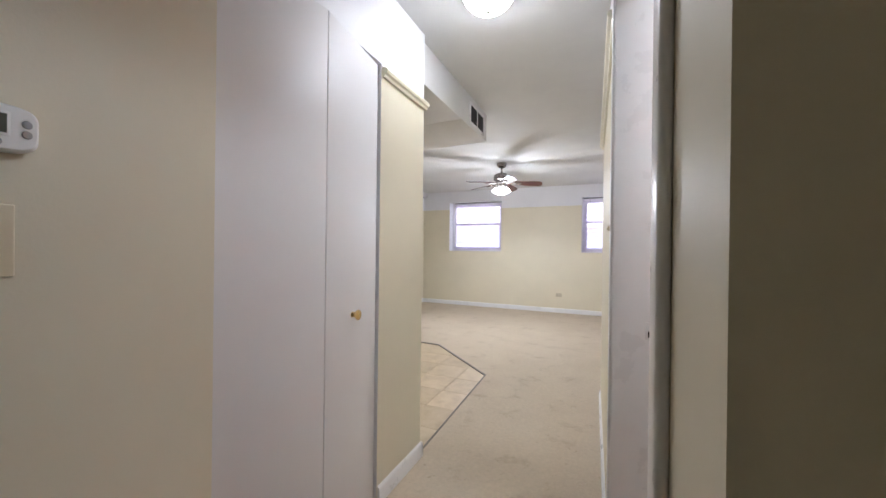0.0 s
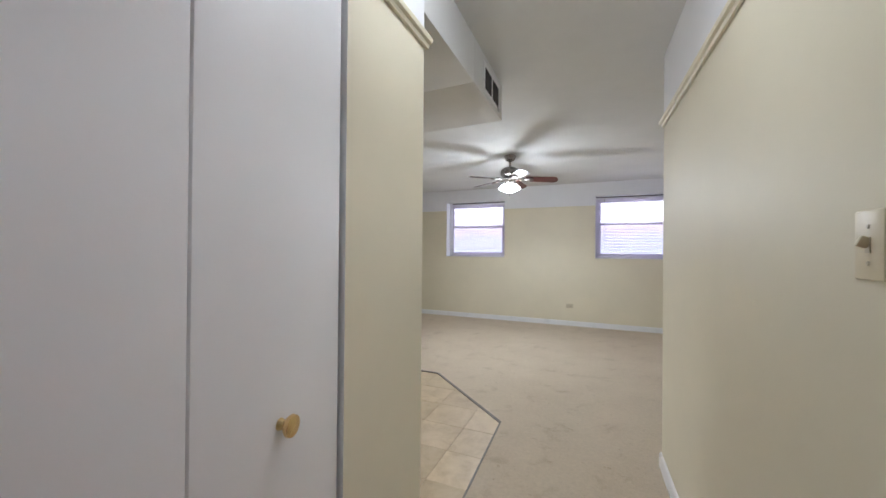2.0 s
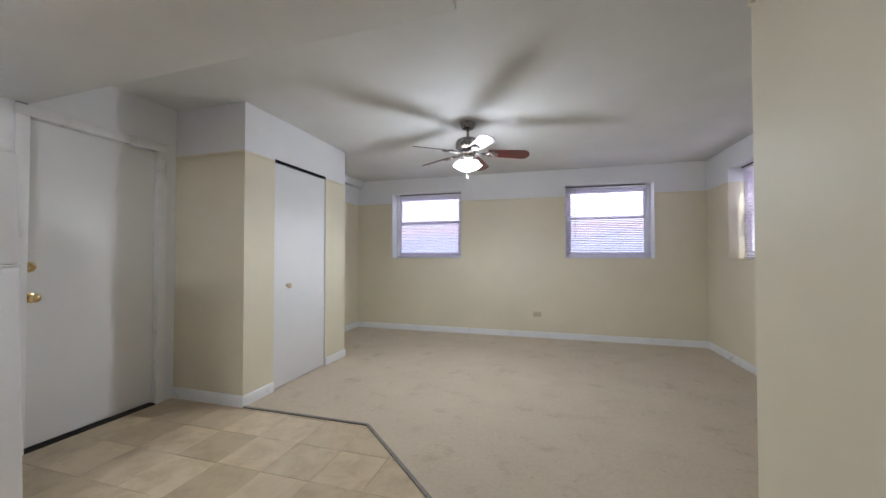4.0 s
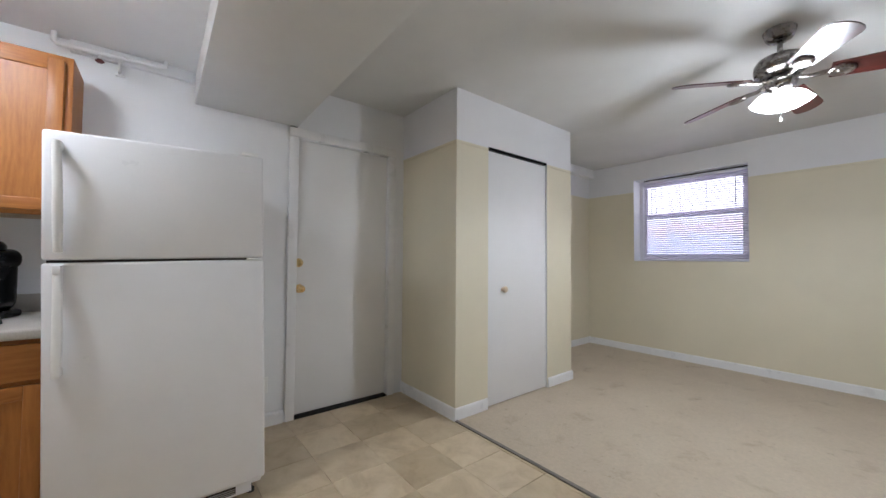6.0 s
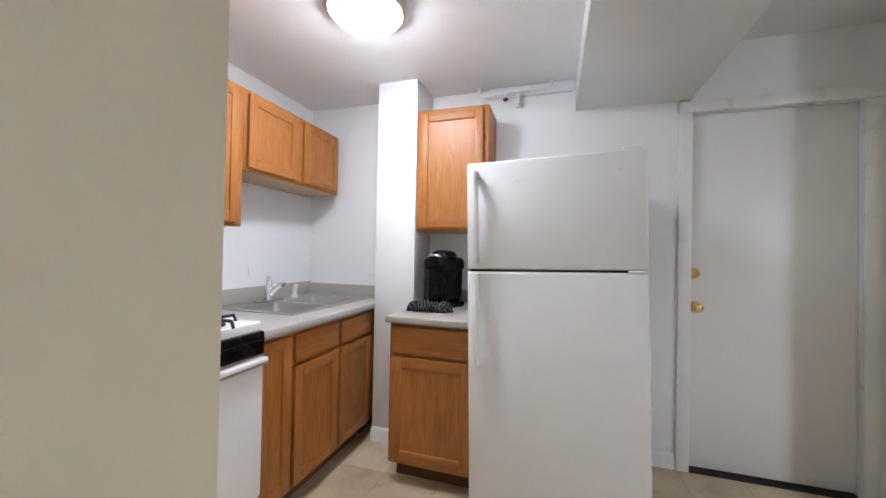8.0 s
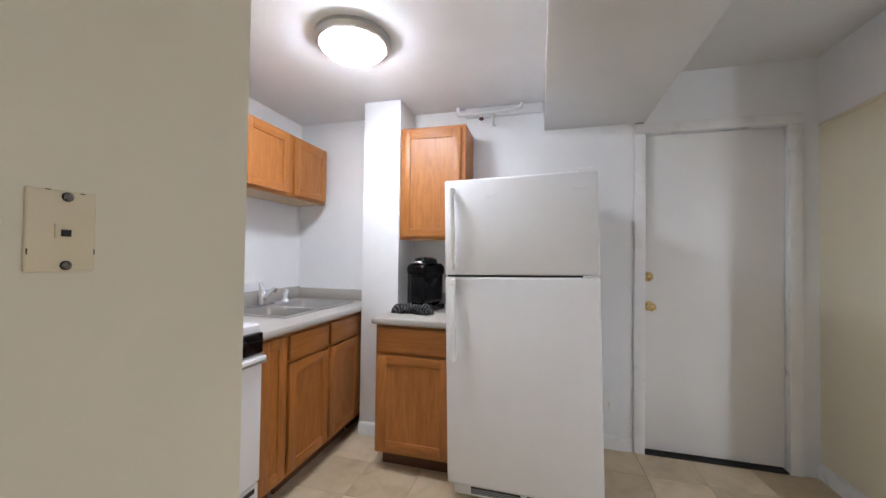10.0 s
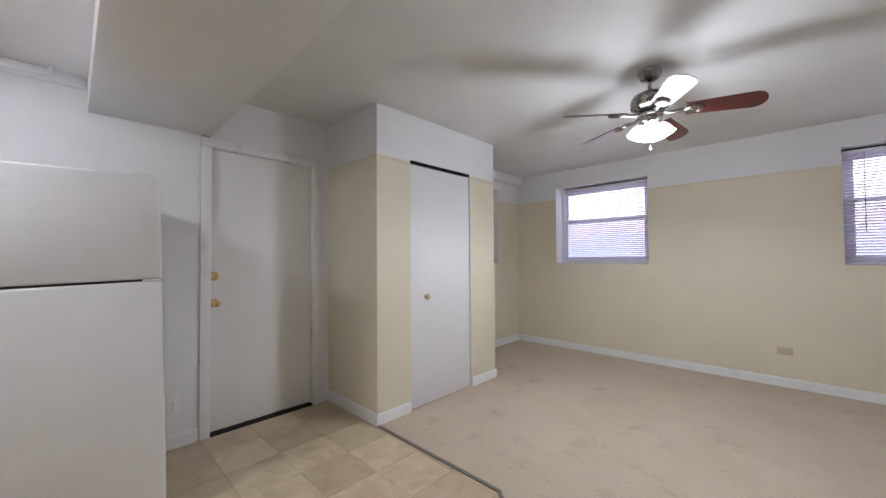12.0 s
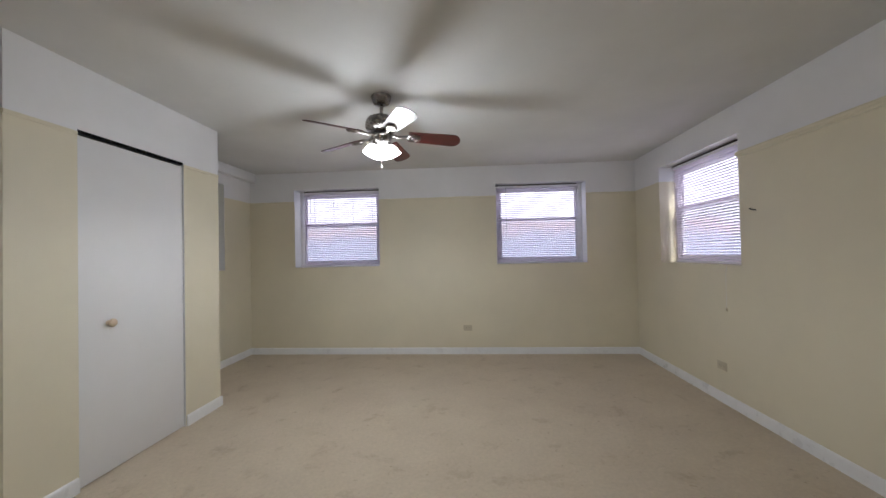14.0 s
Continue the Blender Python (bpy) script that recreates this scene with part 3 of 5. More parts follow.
for a, b, n in [((XK, YB), (W1[0], YB), (0, -1)), ((W1[1], YB), (W2[0], YB), (0, -1)), ((W2[1], YB), (XR, YB), (0, -1)), ((XR, W3[1]), (XR, YB), (-1, 0)),
                ((0, 0.0), (0, 0.333), (1, 0)), ((0, 1.106), (0, 1.5), (1, 0)), ((XK, 0), (0.0, 0), (0, -1))]:
    profile_run("trim_paint_ridge", a, b, n, RIDGE, M_BEIGE, "low cream ridge under the white band", "wall trim")
for (x0, y0), (x1, y1), half_width in zip(EDGE, EDGE[1:], (0.011, 0.010, 0.005)):
    d = Vector((x1 - x0, y1 - y0, 0)).normalized()
    w = Vector((-d.y, d.x, 0)) * half_width
    bm = prism([(x0 + w.x, y0 + w.y), (x0 - w.x, y0 - w.y), (x1 - w.x, y1 - w.y), (x1 + w.x, y1 + w.y)], -0.004, 0.009)
    solid("trim_floor_strip", bm, M_STRIP, "thin grey strip between tile and carpet", "floor trim", "structure")


def casing(parent, axis_x, y0, y1, z1, width, out):
    """Door casing of two legs and a head on a wall facing the given x side."""
    s = 1 if out > 0 else -1
    x0, x1 = axis_x, axis_x + out
    part("casing_leg", boxed((x0, y0 - width, 0), (x1, y0, z1), 0.006), M_TRIM, parent)
    part("casing_leg", boxed((x0, y1, 0), (x1, y1 + width, z1), 0.006), M_TRIM, parent)
    part("casing_head", boxed((x0, y0 - width, z1), (x1 + 0.002 * s, y1 + width, z1 + width), 0.006), M_TRIM, parent)


# entry door
door = thing("door_1", pose(XK, (DY0 + DY1) / 2, 0), "closed flush white entry door with brass locks", "door", kind="structure")
cy = (DY0 + DY1) / 2
casing(door, 0.0, DY0 - cy, DY1 - cy, DZ, 0.066, 0.02)
part("leaf", boxed((-0.064, DY0 - cy + 0.003, 0.022), (-0.022, DY1 - cy - 0.003, DZ - 0.004), 0.003), M_DOORW, door)
for a, b in (((-0.14, DY0 - cy - 0.011, 0), (0.0, DY0 - cy, DZ)), ((-0.14, DY1 - cy, 0), (0.0, DY1 - cy + 0.011, DZ)), ((-0.14, DY0 - cy - 0.011, DZ), (0, DY1 - cy + 0.011, DZ + 0.011))):
    part("jamb", boxed(a, b), M_TRIM, door)
part("threshold", boxed((-0.15, DY0 - cy, -0.005), (0.012, DY1 - cy, 0.012), 0.004), M_DARK, door, "dark brown door sill")
turn = Matrix.Rotation(radians(90), 4, "Y")
lock = part("deadbolt", lathe([(0, 0.03), (0.012, 0.03), (0.02, 0.024), (0.026, 0.016), (0.032, 0.006), (0.033, 0.0)], 28, m=Matrix.Translation((-0.022, -0.894 - cy, 1.137)) @ turn), M_BRASS, door, "round brass deadbolt")
part("thumb_turn", boxed((0.004, -0.909 - cy, 1.131), (0.018, -0.879 - cy, 1.143), 0.004), M_BRASS, lock)
knob = part("door_knob", lathe([(0, 0.066), (0.014, 0.065), (0.024, 0.058), (0.0275, 0.046), (0.024, 0.034), (0.014, 0.026), (0.013, 0.012), (0.03, 0.008), (0.033, 0.0)], 32, m=Matrix.Translation((-0.022, -0.885 - cy, 0.945)) @ turn), M_BRASS, door, "polished brass door knob")

# side doorway in the hall
jamb = thing("door_2", pose(XD, YD, 0), "open white doorway casing with a small strike plate", "doorway", kind="structure")
part("casing_leg", boxed((-0.014, -0.006, 0), (0.0, 0.066, 2.06), 0.006, 4), M_TRIM, jamb)
part("jamb", boxed((-0.005, -0.013, 0), (0.133, -0.0005, 2.06), 0.003), M_TRIM, jamb)
part("jamb", boxed((0.031, -0.865, 0), (0.133, -0.853, 2.06), 0.003), M_TRIM, jamb)
part("casing_leg", boxed((0.016, -0.901, 0), (0.03, -0.845, 2.06), 0.006, 3), M_TRIM, jamb)
part("casing_head", boxed((-0.014, -0.901, 2.06), (0.0, 0.066, 2.124), 0.006, 3), M_TRIM, jamb)
sp = part("strike_plate", boxed((0.092, -0.0145, 0.935), (0.117, -0.0125, 0.99), 0.0008), M_TRIM, jamb, "white painted strike plate")
part("strike_hole", boxed((0.099, -0.0153, 0.942), (0.113, -0.0143, 0.962)), M_DARK, sp)


# closet door in the living room
cd = thing("door_3", pose(0, 0.7195, 0), "closed flush white closet door with a round knob", "closet door", kind="structure")
part("leaf", boxed((-0.045, -0.378, 0.012), (-0.01, 0.381, 2.045), 0.003), M_BIFOLD, cd)
part("top_track", boxed((-0.05, -0.3865, 2.055), (-0.005, 0.3865, 2.075)), M_BLACKC, cd, "dark metal door track")
part("knob", lathe([(0, 0.045), (0.012, 0.0445), (0.021, 0.041), (0.026, 0.033), (0.025, 0.026), (0.016, 0.016), (0.012, 0.008), (0.016, 0.0)], 28, m=Matrix.Translation((-0.01, -0.2065, 0.928)) @ turn), M_KNOB, cd, "small brass knob")

# folding door of the hall closet, left slightly open
hd = thing("door_4", pose(XL, -3.085, 0), "white folding closet door slightly open with a brass knob", "closet door", kind="structure")
for (x0, y0), (x1, y1), nm in (((-0.012, -0.43), (0.048, -0.013), "leaf"), ((0.048, -0.009), (-0.012, 0.388), "leaf")):
    d = Vector((x1 - x0, y1 - y0, 0))
    m = Matrix.Translation((x0, y0, 0)) @ Matrix.Rotation(math.atan2(d.y, d.x), 4, "Z")
    bm = boxed((0, 0.0, 0.015), (d.length, 0.03, 2.072), 0.003)
    bmesh.ops.transform(bm, matrix=m, verts=bm.verts)
    leaf = part(nm, bm, M_BIFOLD, hd)
    if x0 > 0:
        part("knob", lathe([(0, 0.034), (0.013, 0.034), (0.0205, 0.030), (0.0215, 0.024), (0.015, 0.016), (0.008, 0.011), (0.012, 0.0)], 28, m=m @ Matrix.Translation((0.19, 0.0, 0.94)) @ Matrix.Rotation(radians(90), 4, "X")), M_BRASS, leaf, "small brass knob")
part("top_track", boxed((-0.09, -0.43, 2.068), (-0.05, 0.39, 2.083)), M_DARK, hd, "dark metal door track")


# ---- windows and blinds ----
def window(name, m, w, h, label):
    """A double-hung window in its recess: local x along the wall, y outward, z up from the sill."""
    win = thing(name, m, label, "window", kind="structure")
    y0, y1 = 0.175, 0.24
    f = 0.045
    fr = part("window_frame", boxed((0, y0, 0), (f, y1, h), 0.004), M_VINYL, win)
    part("window_frame", boxed((w - f, y0, 0), (w, y1, h), 0.004), M_VINYL, win)
    part("window_frame", boxed((f, y0, h - f), (w - f, y1, h), 0.004), M_VINYL, win)
    part("window_sill", boxed((0, y0 - 0.004, 0.0), (w, y1, 0.04), 0.004), M_VINYL, win)
    mid = h * 0.56
    for z0, z1, ya, nm in ((0.04, mid + 0.02, y0 + 0.008, "lower_sash"), (mid - 0.02, h - f, y0 + 0.034, "upper_sash")):
        bm = bmesh.new()
        s = 0.042
        for a, b in (((f, z0), (f + s, z1)), ((w - f - s, z0), (w - f, z1)), ((f + s, z0), (w - f - s, z0 + s)), ((f + s, z1 - s), (w - f - s, z1))):
            box(bm, (a[0], ya, a[1]), (b[0], ya + 0.024, b[1]), 0.003)
        sash = part(nm, bm, M_VINYL, win)
        pane = part("pane", boxed((f + s, ya + 0.010, z0 + s), (w - f - s, ya + 0.014, z1 - s)), M_GLASS, sash, "clear glass pane")
        pane.visible_shadow = False
    scr = part("insect_screen", boxed((f, y1 - 0.004, 0.04), (w - f, y1 - 0.002, mid)), M_SCREEN, win, "grey insect screen over the lower sash")
    scr.visible_shadow = False
    return win


SLAT_MESH = {}


def slat_mesh(w):
    """One thin curved slat with a slight tilt."""
    if w not in SLAT_MESH:
        bm = bmesh.new()
        n, t = 4, radians(SLAT_TILT)
        rows = []
        for side in (0, 1):
            for x in (0.0, w):
                row = []
                for i in range(n + 1):
                    u = (i / n - 0.5) * 0.025
                    zc = 0.0016 * (1 - (2 * i / n - 1) ** 2) - side * 0.0005
                    row.append(bm.verts.new((x, u * math.cos(t) - zc * math.sin(t), u * math.sin(t) + zc * math.cos(t))))
                rows.append(row)
        for i in range(n):
            bm.faces.new((rows[0][i], rows[0][i + 1], rows[1][i + 1], rows[1][i]))
            bm.faces.new((rows[2][i + 1], rows[2][i], rows[3][i], rows[3][i + 1]))
        SLAT_MESH[w] = mesh_of("slat", bm, M_SLAT)
    return SLAT_MESH[w]


def blind(m, w, h, label, wand, rng):
    b = thing("venetian_blind", m, label, "blind", "window blinds")
    yy = 0.125
    part("headrail", boxed((0, yy - 0.018, h - 0.036), (w, yy + 0.018, h - 0.008), 0.003), M_VINYL, b)
    # dark strip paints the shadowed gap between headrail and recess top
    part("headrail_shadow", boxed((0, yy - 0.021, h - 0.006), (w, yy + 0.02, h + 0.004)), M_DARK, b, "dark strip standing in for the shadow above the headrail")
    part("bottom_rail", boxed((0.004, yy - 0.013, 0.006), (w - 0.004, yy + 0.013, 0.02), 0.004), M_VINYL, b)
    me = slat_mesh(round(w - 0.008, 3))
    n = int((h - 0.07) / 0.0248)
    for i in range(n):
        s = new("slat", me)
        s.parent = b
        s.matrix_basis = pose(0.004, yy, 0.032 + i * (h - 0.075) / (n - 1), rng.uniform(-1.2, 1.2), rng.uniform(-0.06, 0.06), 0)
    for x in (0.12, w / 2, w - 0.12):
        part("ladder_cord", tube([(x, yy - 0.0135, 0.02), (x, yy - 0.0135, h - 0.03)], 0.0009, 5), M_VINYL, b)
    if wand:
        part("tilt_wand", tube([(wand[0], yy - 0.022, h - 0.03), (wand[0], yy - 0.024, h - 0.03 - wand[1])], 0.0035, 8), M_GREYP if wand[2] else M_VINYL, b, "thin tilt wand")
    return b


# unseen board, added to block daylight so the recess stays dark
solid("wall_niche_light_block", boxed((XK - 0.24, W4[0] - 0.01, WIN_Z[0] - 0.01), (XK - 0.2, W4[1] + 0.01, WIN_Z[1] + 0.01)), M_BEIGE, "unseen board added to keep daylight out of the alcove recess", "panel", "structure")

rng = random.Random(4)
H = WIN_Z[1] - WIN_Z[0]
places = [("window_1", pose(W1[0], YB, WIN_Z[0]), W1[1] - W1[0], (0.09, 0.5, 0), (0.075, 0.0)),
          ("window_2", pose(W2[0], YB, WIN_Z[0]), W2[1] - W2[0], (0.13, 0.72, 1), (0.0, 0.07)),
          ("window_3", pose(XR, W3[1], WIN_Z[0], 0, 0, -90), W3[1] - W3[0], None, (0.05, 0.03))]
for name, m, w, wand, (left, right) in places:
    window(name, m, w, H, "white vinyl double-hung basement window in a deep recess")
    blind(m @ pose(0.012 + left, 0, 0), w - 0.024 - left - right, H - 0.01, "white venetian blind with open slats, hanging in the window recess", wand, rng)
bars = thing("window_grille", pose(W1[0], YB + 0.27, WIN_Z[0]), "painted iron security bars outside the window", "window bars")
for i in range(4):
    part("bar", tube([(0.15 + i * 0.28, 0.04, H * 0.55), (0.15 + i * 0.28, 0.04, H + 0.02)], 0.0065, 8), M_IRON, bars)
for z in (H * 0.55, H + 0.02):
    part("cross_bar", boxed((-0.03, 0.0, z - 0.012), (1.19, 0.05, z + 0.012), 0.003), M_IRON, bars)


# ---- cabinets ----
def panel_door(parent, m, w, h, wood_v, wood_h, frame=0.055, name="door"):
    """A framed oak door with a recessed flat panel: local x across, z up, front towards -y."""
    d = part(name, transformed(boxed((frame - 0.004, 0.008, frame - 0.004), (w - frame + 0.004, 0.014, h - frame + 0.004)), m), M_OAK, parent)
    for a, b, mat, nm in (((0, 0, 0), (frame, 0.02, h), wood_v, "stile"), ((w - frame, 0, 0), (w, 0.02, h), wood_v, "stile"),
                          ((frame, 0, 0), (w - frame, 0.02, frame), wood_h, "rail"), ((frame, 0, h - frame), (w - frame, 0.02, h), wood_h, "rail")):
        part(nm, transformed(boxed(a, b, 0.0035), m), mat, d)
    return d


def transformed(bm, m):
    bmesh.ops.transform(bm, matrix=m, verts=bm.verts)
    return bm


def drawer_front(parent, m, w, h, mat):
    return part("drawer_front", transformed(boxed((0, 0, 0), (w, 0.02, h), 0.006, 3), m), mat, parent)


def cabinet(name, m, w, d, h, fronts, label, toe=0.0):
    """A face-framed oak cabinet: local x across, -y to the front, z up. fronts: (kind, x0, x1, z0, z1)."""
    c = thing(name, m, label, "cabinet", "oak kitchen cabinets")
    wh = M_OAKX
    z0 = toe
    bm = bmesh.new()
    box(bm, (0, -d + 0.019, z0), (0.016, 0, h))
    box(bm, (w - 0.016, -d + 0.019, z0), (w, 0, h))
    box(bm, (0.016, -0.01, z0), (w - 0.016, 0, h))
    part("side_panel", bm, M_OAK, c)
    part("bottom_panel", boxed((0.016, -d + 0.019, z0), (w - 0.016, -0.01, z0 + 0.016)), M_UNDER if not toe else M_OAK, c)
    if not toe:
        part("top_panel", boxed((0.016, -d + 0.019, h - 0.016), (w - 0.016, -0.01, h)), M_OAK, c)
    s = 0.038
    part("face_stile", boxed((0, -d, z0), (s, -d + 0.019, h), 0.002), M_OAK, c)
    part("face_stile", boxed((w - s, -d, z0), (w, -d + 0.019, h), 0.002), M_OAK, c)
    part("face_rail", boxed((s, -d, z0), (w - s, -d + 0.019, z0 + s), 0.002), wh, c)
    part("face_rail", boxed((s, -d, h - s), (w - s, -d + 0.019, h), 0.002), wh, c)
    for k, x0, x1, a, b in fronts:
        fm = Matrix.Translation((x0, -d - 0.021, a))
        if k == "door":
            panel_door(c, fm, x1 - x0, b - a, M_OAK, wh)
        elif k == "drawer":
            drawer_front(c, fm, x1 - x0, b - a, wh)
        elif k == "rail":
            part("face_rail", boxed((x0, -d + 0.0005, a), (x1, -d + 0.0185, b), 0.002), wh, c)
        elif k == "blank":
            part("face_panel", boxed((x0, -d + 0.001, a), (x1, -d + 0.018, b)), M_OAK, c)
        else:
            part("face_stile", boxed((x0, -d, a), (x1, -d + 0.0188, b), 0.002), M_OAK, c)
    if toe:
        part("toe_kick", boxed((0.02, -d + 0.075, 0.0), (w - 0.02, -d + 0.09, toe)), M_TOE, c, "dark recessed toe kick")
    return c


KT = 0.852       # cabinet height under the worktop
WT = 0.89        # worktop
face_east = lambda x, y, z=0.0: pose(x, y, z, 0, 0, 90)     # front turned to the room's east
face_north = lambda x, y, z=0.0: pose(x, y, z, 0, 0, 180)

# small unit beside the refrigerator: local x runs along +y, front at x = -0.08
cabinet("base_cabinet", face_east(-0.69, -2.508), 0.475, 0.59, KT,
        [("drawer", 0.02, 0.455, 0.69, 0.832), ("door", 0.02, 0.455, 0.125, 0.672), ("rail", 0.038, 0.437, 0.655, 0.705)], "honey oak base cabinet with one drawer and one door", 0.10)
cabinet("wall_cabinet", face_east(XK, -2.512, 1.362), 0.456, 0.285, 0.765, [("door", 0.022, 0.428, 0.02, 0.738)], "honey oak wall cabinet above the coffee maker")

# sink run: local x runs towards -x from 0.49, front at y = -2.80
cabinet("base_cabinet", face_north(0.485, YS), 0.20, 0.70, KT, [("door", 0.014, 0.186, 0.125, 0.832)], "narrow honey oak base cabinet beside the stove", 0.10)
cabinet("base_cabinet", face_north(0.284, YS), 0.745, 0.70, KT,
        [("drawer", 0.014, 0.36, 0.70, 0.832), ("drawer", 0.39, 0.731, 0.70, 0.832), ("stile", 0.356, 0.394, 0.138, 0.814), ("rail", 0.038, 0.356, 0.66, 0.715), ("rail", 0.394, 0.707, 0.66, 0.715),
         ("door", 0.014, 0.36, 0.125, 0.68), ("door", 0.39, 0.731, 0.125, 0.68)], "honey oak sink cabinet with two doors under the worktop", 0.10)
cabinet("base_cabinet", face_north(-0.462, YS), 0.27, 0.699, KT, [("blank", 0.038, 0.232, 0.138, 0.814)], "honey oak corner filler cabinet against the wall", 0.10)
# units over the sink
cabinet("wall_cabinet", face_north(0.19, YS, 1.645), 0.86, 0.285, 0.435, [("door", 0.02, 0.40, 0.02, 0.415), ("door", 0.46, 0.835, 0.02, 0.415), ("stile", 0.39, 0.47, 0.038, 0.397)],
        "short honey oak wall cabinet with two doors above the sink")
cabinet("wall_cabinet", face_north(0.65, YS, 1.345), 0.458, 0.285, 0.735, [("door", 0.02, 0.425, 0.02, 0.715)], "tall honey oak wall cabinet beside the stove hood space")

# ---- worktops ----
top = thing("worktop", pose(0, 0, 0), "grey speckled laminate worktop with backsplash, set round the sink", "worktop")
SX0, SX1, SY0, SY1 = -0.60, 0.13, -3.455, -2.955
bm = bmesh.new()
nose = [(-2.9551, WT - 0.037), (-2.797, WT - 0.037), (-2.7925, WT - 0.031), (-2.792, WT - 0.02), (-2.7935, WT - 0.009), (-2.798, WT - 0.002), (-2.806, WT - 0.0005), (-2.9551, WT - 0.0005)]
ends = [[bm.verts.new((x, y, z)) for y, z in nose] for x in (XK, 0.487)]
for i in range(len(nose)):
    j = (i + 1) % len(nose)
    bm.faces.new((ends[0][i], ends[0][j], ends[1][j], ends[1][i]))
bm.faces.new(ends[0])
bm.faces.new(ends[1][::-1])
bmesh.ops.recalc_face_normals(bm, faces=bm.faces)
box(bm, (XK, YS, WT - 0.037), (SX0, -2.9551, WT - 0.0005))
box(bm, (SX1, YS, WT - 0.037), (0.487, -2.9551, WT - 0.0005))
box(bm, (SX0, YS, WT - 0.037), (SX1, SY0, WT - 0.0005))
part("slab", bm, M_LAM, top)
part("backsplash", boxed((XK, YS, WT), (0.487, YS + 0.02, WT + 0.095), 0.004), M_LAM, top)
part("backsplash", boxed((XK, YS + 0.02, WT), (XK + 0.02, -2.792, WT + 0.085), 0.004), M_LAM, top)
top2 = thing("worktop", pose(0, 0, 0), "small grey laminate worktop on the oak cabinet", "worktop")
part("slab", boxed((-0.44, -2.522, WT - 0.038), (-0.052, -2.03, WT), 0.009, 3), M_LAM, top2)
part("slab", boxed((XK, -2.513, WT - 0.037), (-0.4401, -2.03, WT - 0.0006)), M_LAM, top2)
part("backsplash", boxed((XK, -2.513, WT), (XK + 0.02, -2.03, WT + 0.09), 0.004), M_LAM, top2)

# ---- sink and tap ----
sink = thing("sink", pose(0, 0, WT), "double-bowl stainless steel sink set in the worktop", "sink")
bm = bmesh.new()
xm = (SX0 + SX1) / 2 + 0.01
bowls = [(SX0 + 0.03, xm - 0.018), (xm + 0.018, SX1 - 0.03)]
yb0, yb1 = SY0 + 0.09, SY1 - 0.03
xs = [SX0 - 0.012, bowls[0][0], bowls[0][1], bowls[1][0], bowls[1][1], SX1 + 0.012]
ys = [SY0 - 0.012, yb0, yb1, SY1 + 0.012]
for i in range(5):
    for j in range(3):
        if j == 1 and i in (1, 3):
            continue
        bm.faces.new([bm.verts.new((x, y, 0.004)) for x, y in ((xs[i], ys[j]), (xs[i + 1], ys[j]), (xs[i + 1], ys[j + 1]), (xs[i], ys[j + 1]))])
bmesh.ops.remove_doubles(bm, verts=bm.verts, dist=1e-5)
rim_edges = [e for e in bm.edges if len(e.link_faces) == 1]
ret = bmesh.ops.extrude_edge_only(bm, edges=[e for e in rim_edges if all(abs(v.co.x - xs[0]) < 1e-4 or abs(v.co.x - xs[5]) < 1e-4 or abs(v.co.y - ys[0]) < 1e-4 or abs(v.co.y - ys[3]) < 1e-4 for v in e.verts)])
for v in ret["geom"]:
    if isinstance(v, bmesh.types.BMVert):
        v.co.z = -0.002
bmesh.ops.recalc_face_normals(bm, faces=bm.faces)
part("rim", bm, M_STEEL, sink)


def bowl(x0, x1, y0, y1, deep):
    bm = bmesh.new()
    rows = []
    for z, inset, rad in ((0.004, 0, 0.02), (-0.004, 0.004, 0.03), (-deep + 0.03, 0.012, 0.045), (-deep + 0.008, 0.02, 0.05), (-deep, 0.04, 0.05)):
        row = []
        for cx, cy2, a0 in ((x1, y1, 0), (x0, y1, 90), (x0, y0, 180), (x1, y0, 270)):
            for k in range(5):
                a = radians(a0 + 22.5 * k)
                ox = cx - math.copysign(inset + rad, cx - (x0 + x1) / 2)
                oy = cy2 - math.copysign(inset + rad, cy2 - (y0 + y1) / 2)
                row.append(bm.verts.new((ox + rad * math.cos(a), oy + rad * math.sin(a), z)))
        rows.append(row)
    for p, q in zip(rows, rows[1:]):
        for k in range(20):
            bm.faces.new((p[k], p[(k + 1) % 20], q[(k + 1) % 20], q[k]))
    bm.faces.new(rows[-1])
    for k, (cx, cy2) in enumerate(((x1, y1), (x0, y1), (x0, y0), (x1, y0))):
        corner = bm.verts.new((cx, cy2, 0.004))
        for i in range(4):
            bm.faces.new((corner, rows[0][5 * k + i + 1], rows[0][5 * k + i]))
    bmesh.ops.recalc_face_normals(bm, faces=bm.faces)
    return bm


for x0, x1 in bowls:
    bw = part("bowl", bowl(x0, x1, yb0, yb1, 0.15), M_STEEL, sink)
    part("drain", lathe([(0, -0.146), (0.03, -0.146), (0.042, -0.148)], 24, m=Matrix.Translation(((x0 + x1) / 2, (yb0 + yb1) / 2, 0))), M_CHROME, bw)
tap = thing("faucet", pose(-0.20, -3.42, WT + 0.004), "single-lever chrome kitchen faucet on the sink deck", "faucet")
part("base_plate", boxed((-0.11, -0.024, 0), (0.11, 0.024, 0.012), 0.006), M_CHROME, tap)
part("body", lathe([(0.03, 0.01), (0.028, 0.03), (0.026, 0.085), (0.022, 0.1), (0, 0.106)], 24), M_CHROME, tap)
part("spout", tube([(0.0, 0.01, 0.045), (-0.008, 0.035, 0.075), (-0.016, 0.06, 0.1), (-0.022, 0.082, 0.112), (-0.024, 0.095, 0.106)], [0.019, 0.018, 0.016, 0.016, 0.017], 14), M_CHROME, tap)
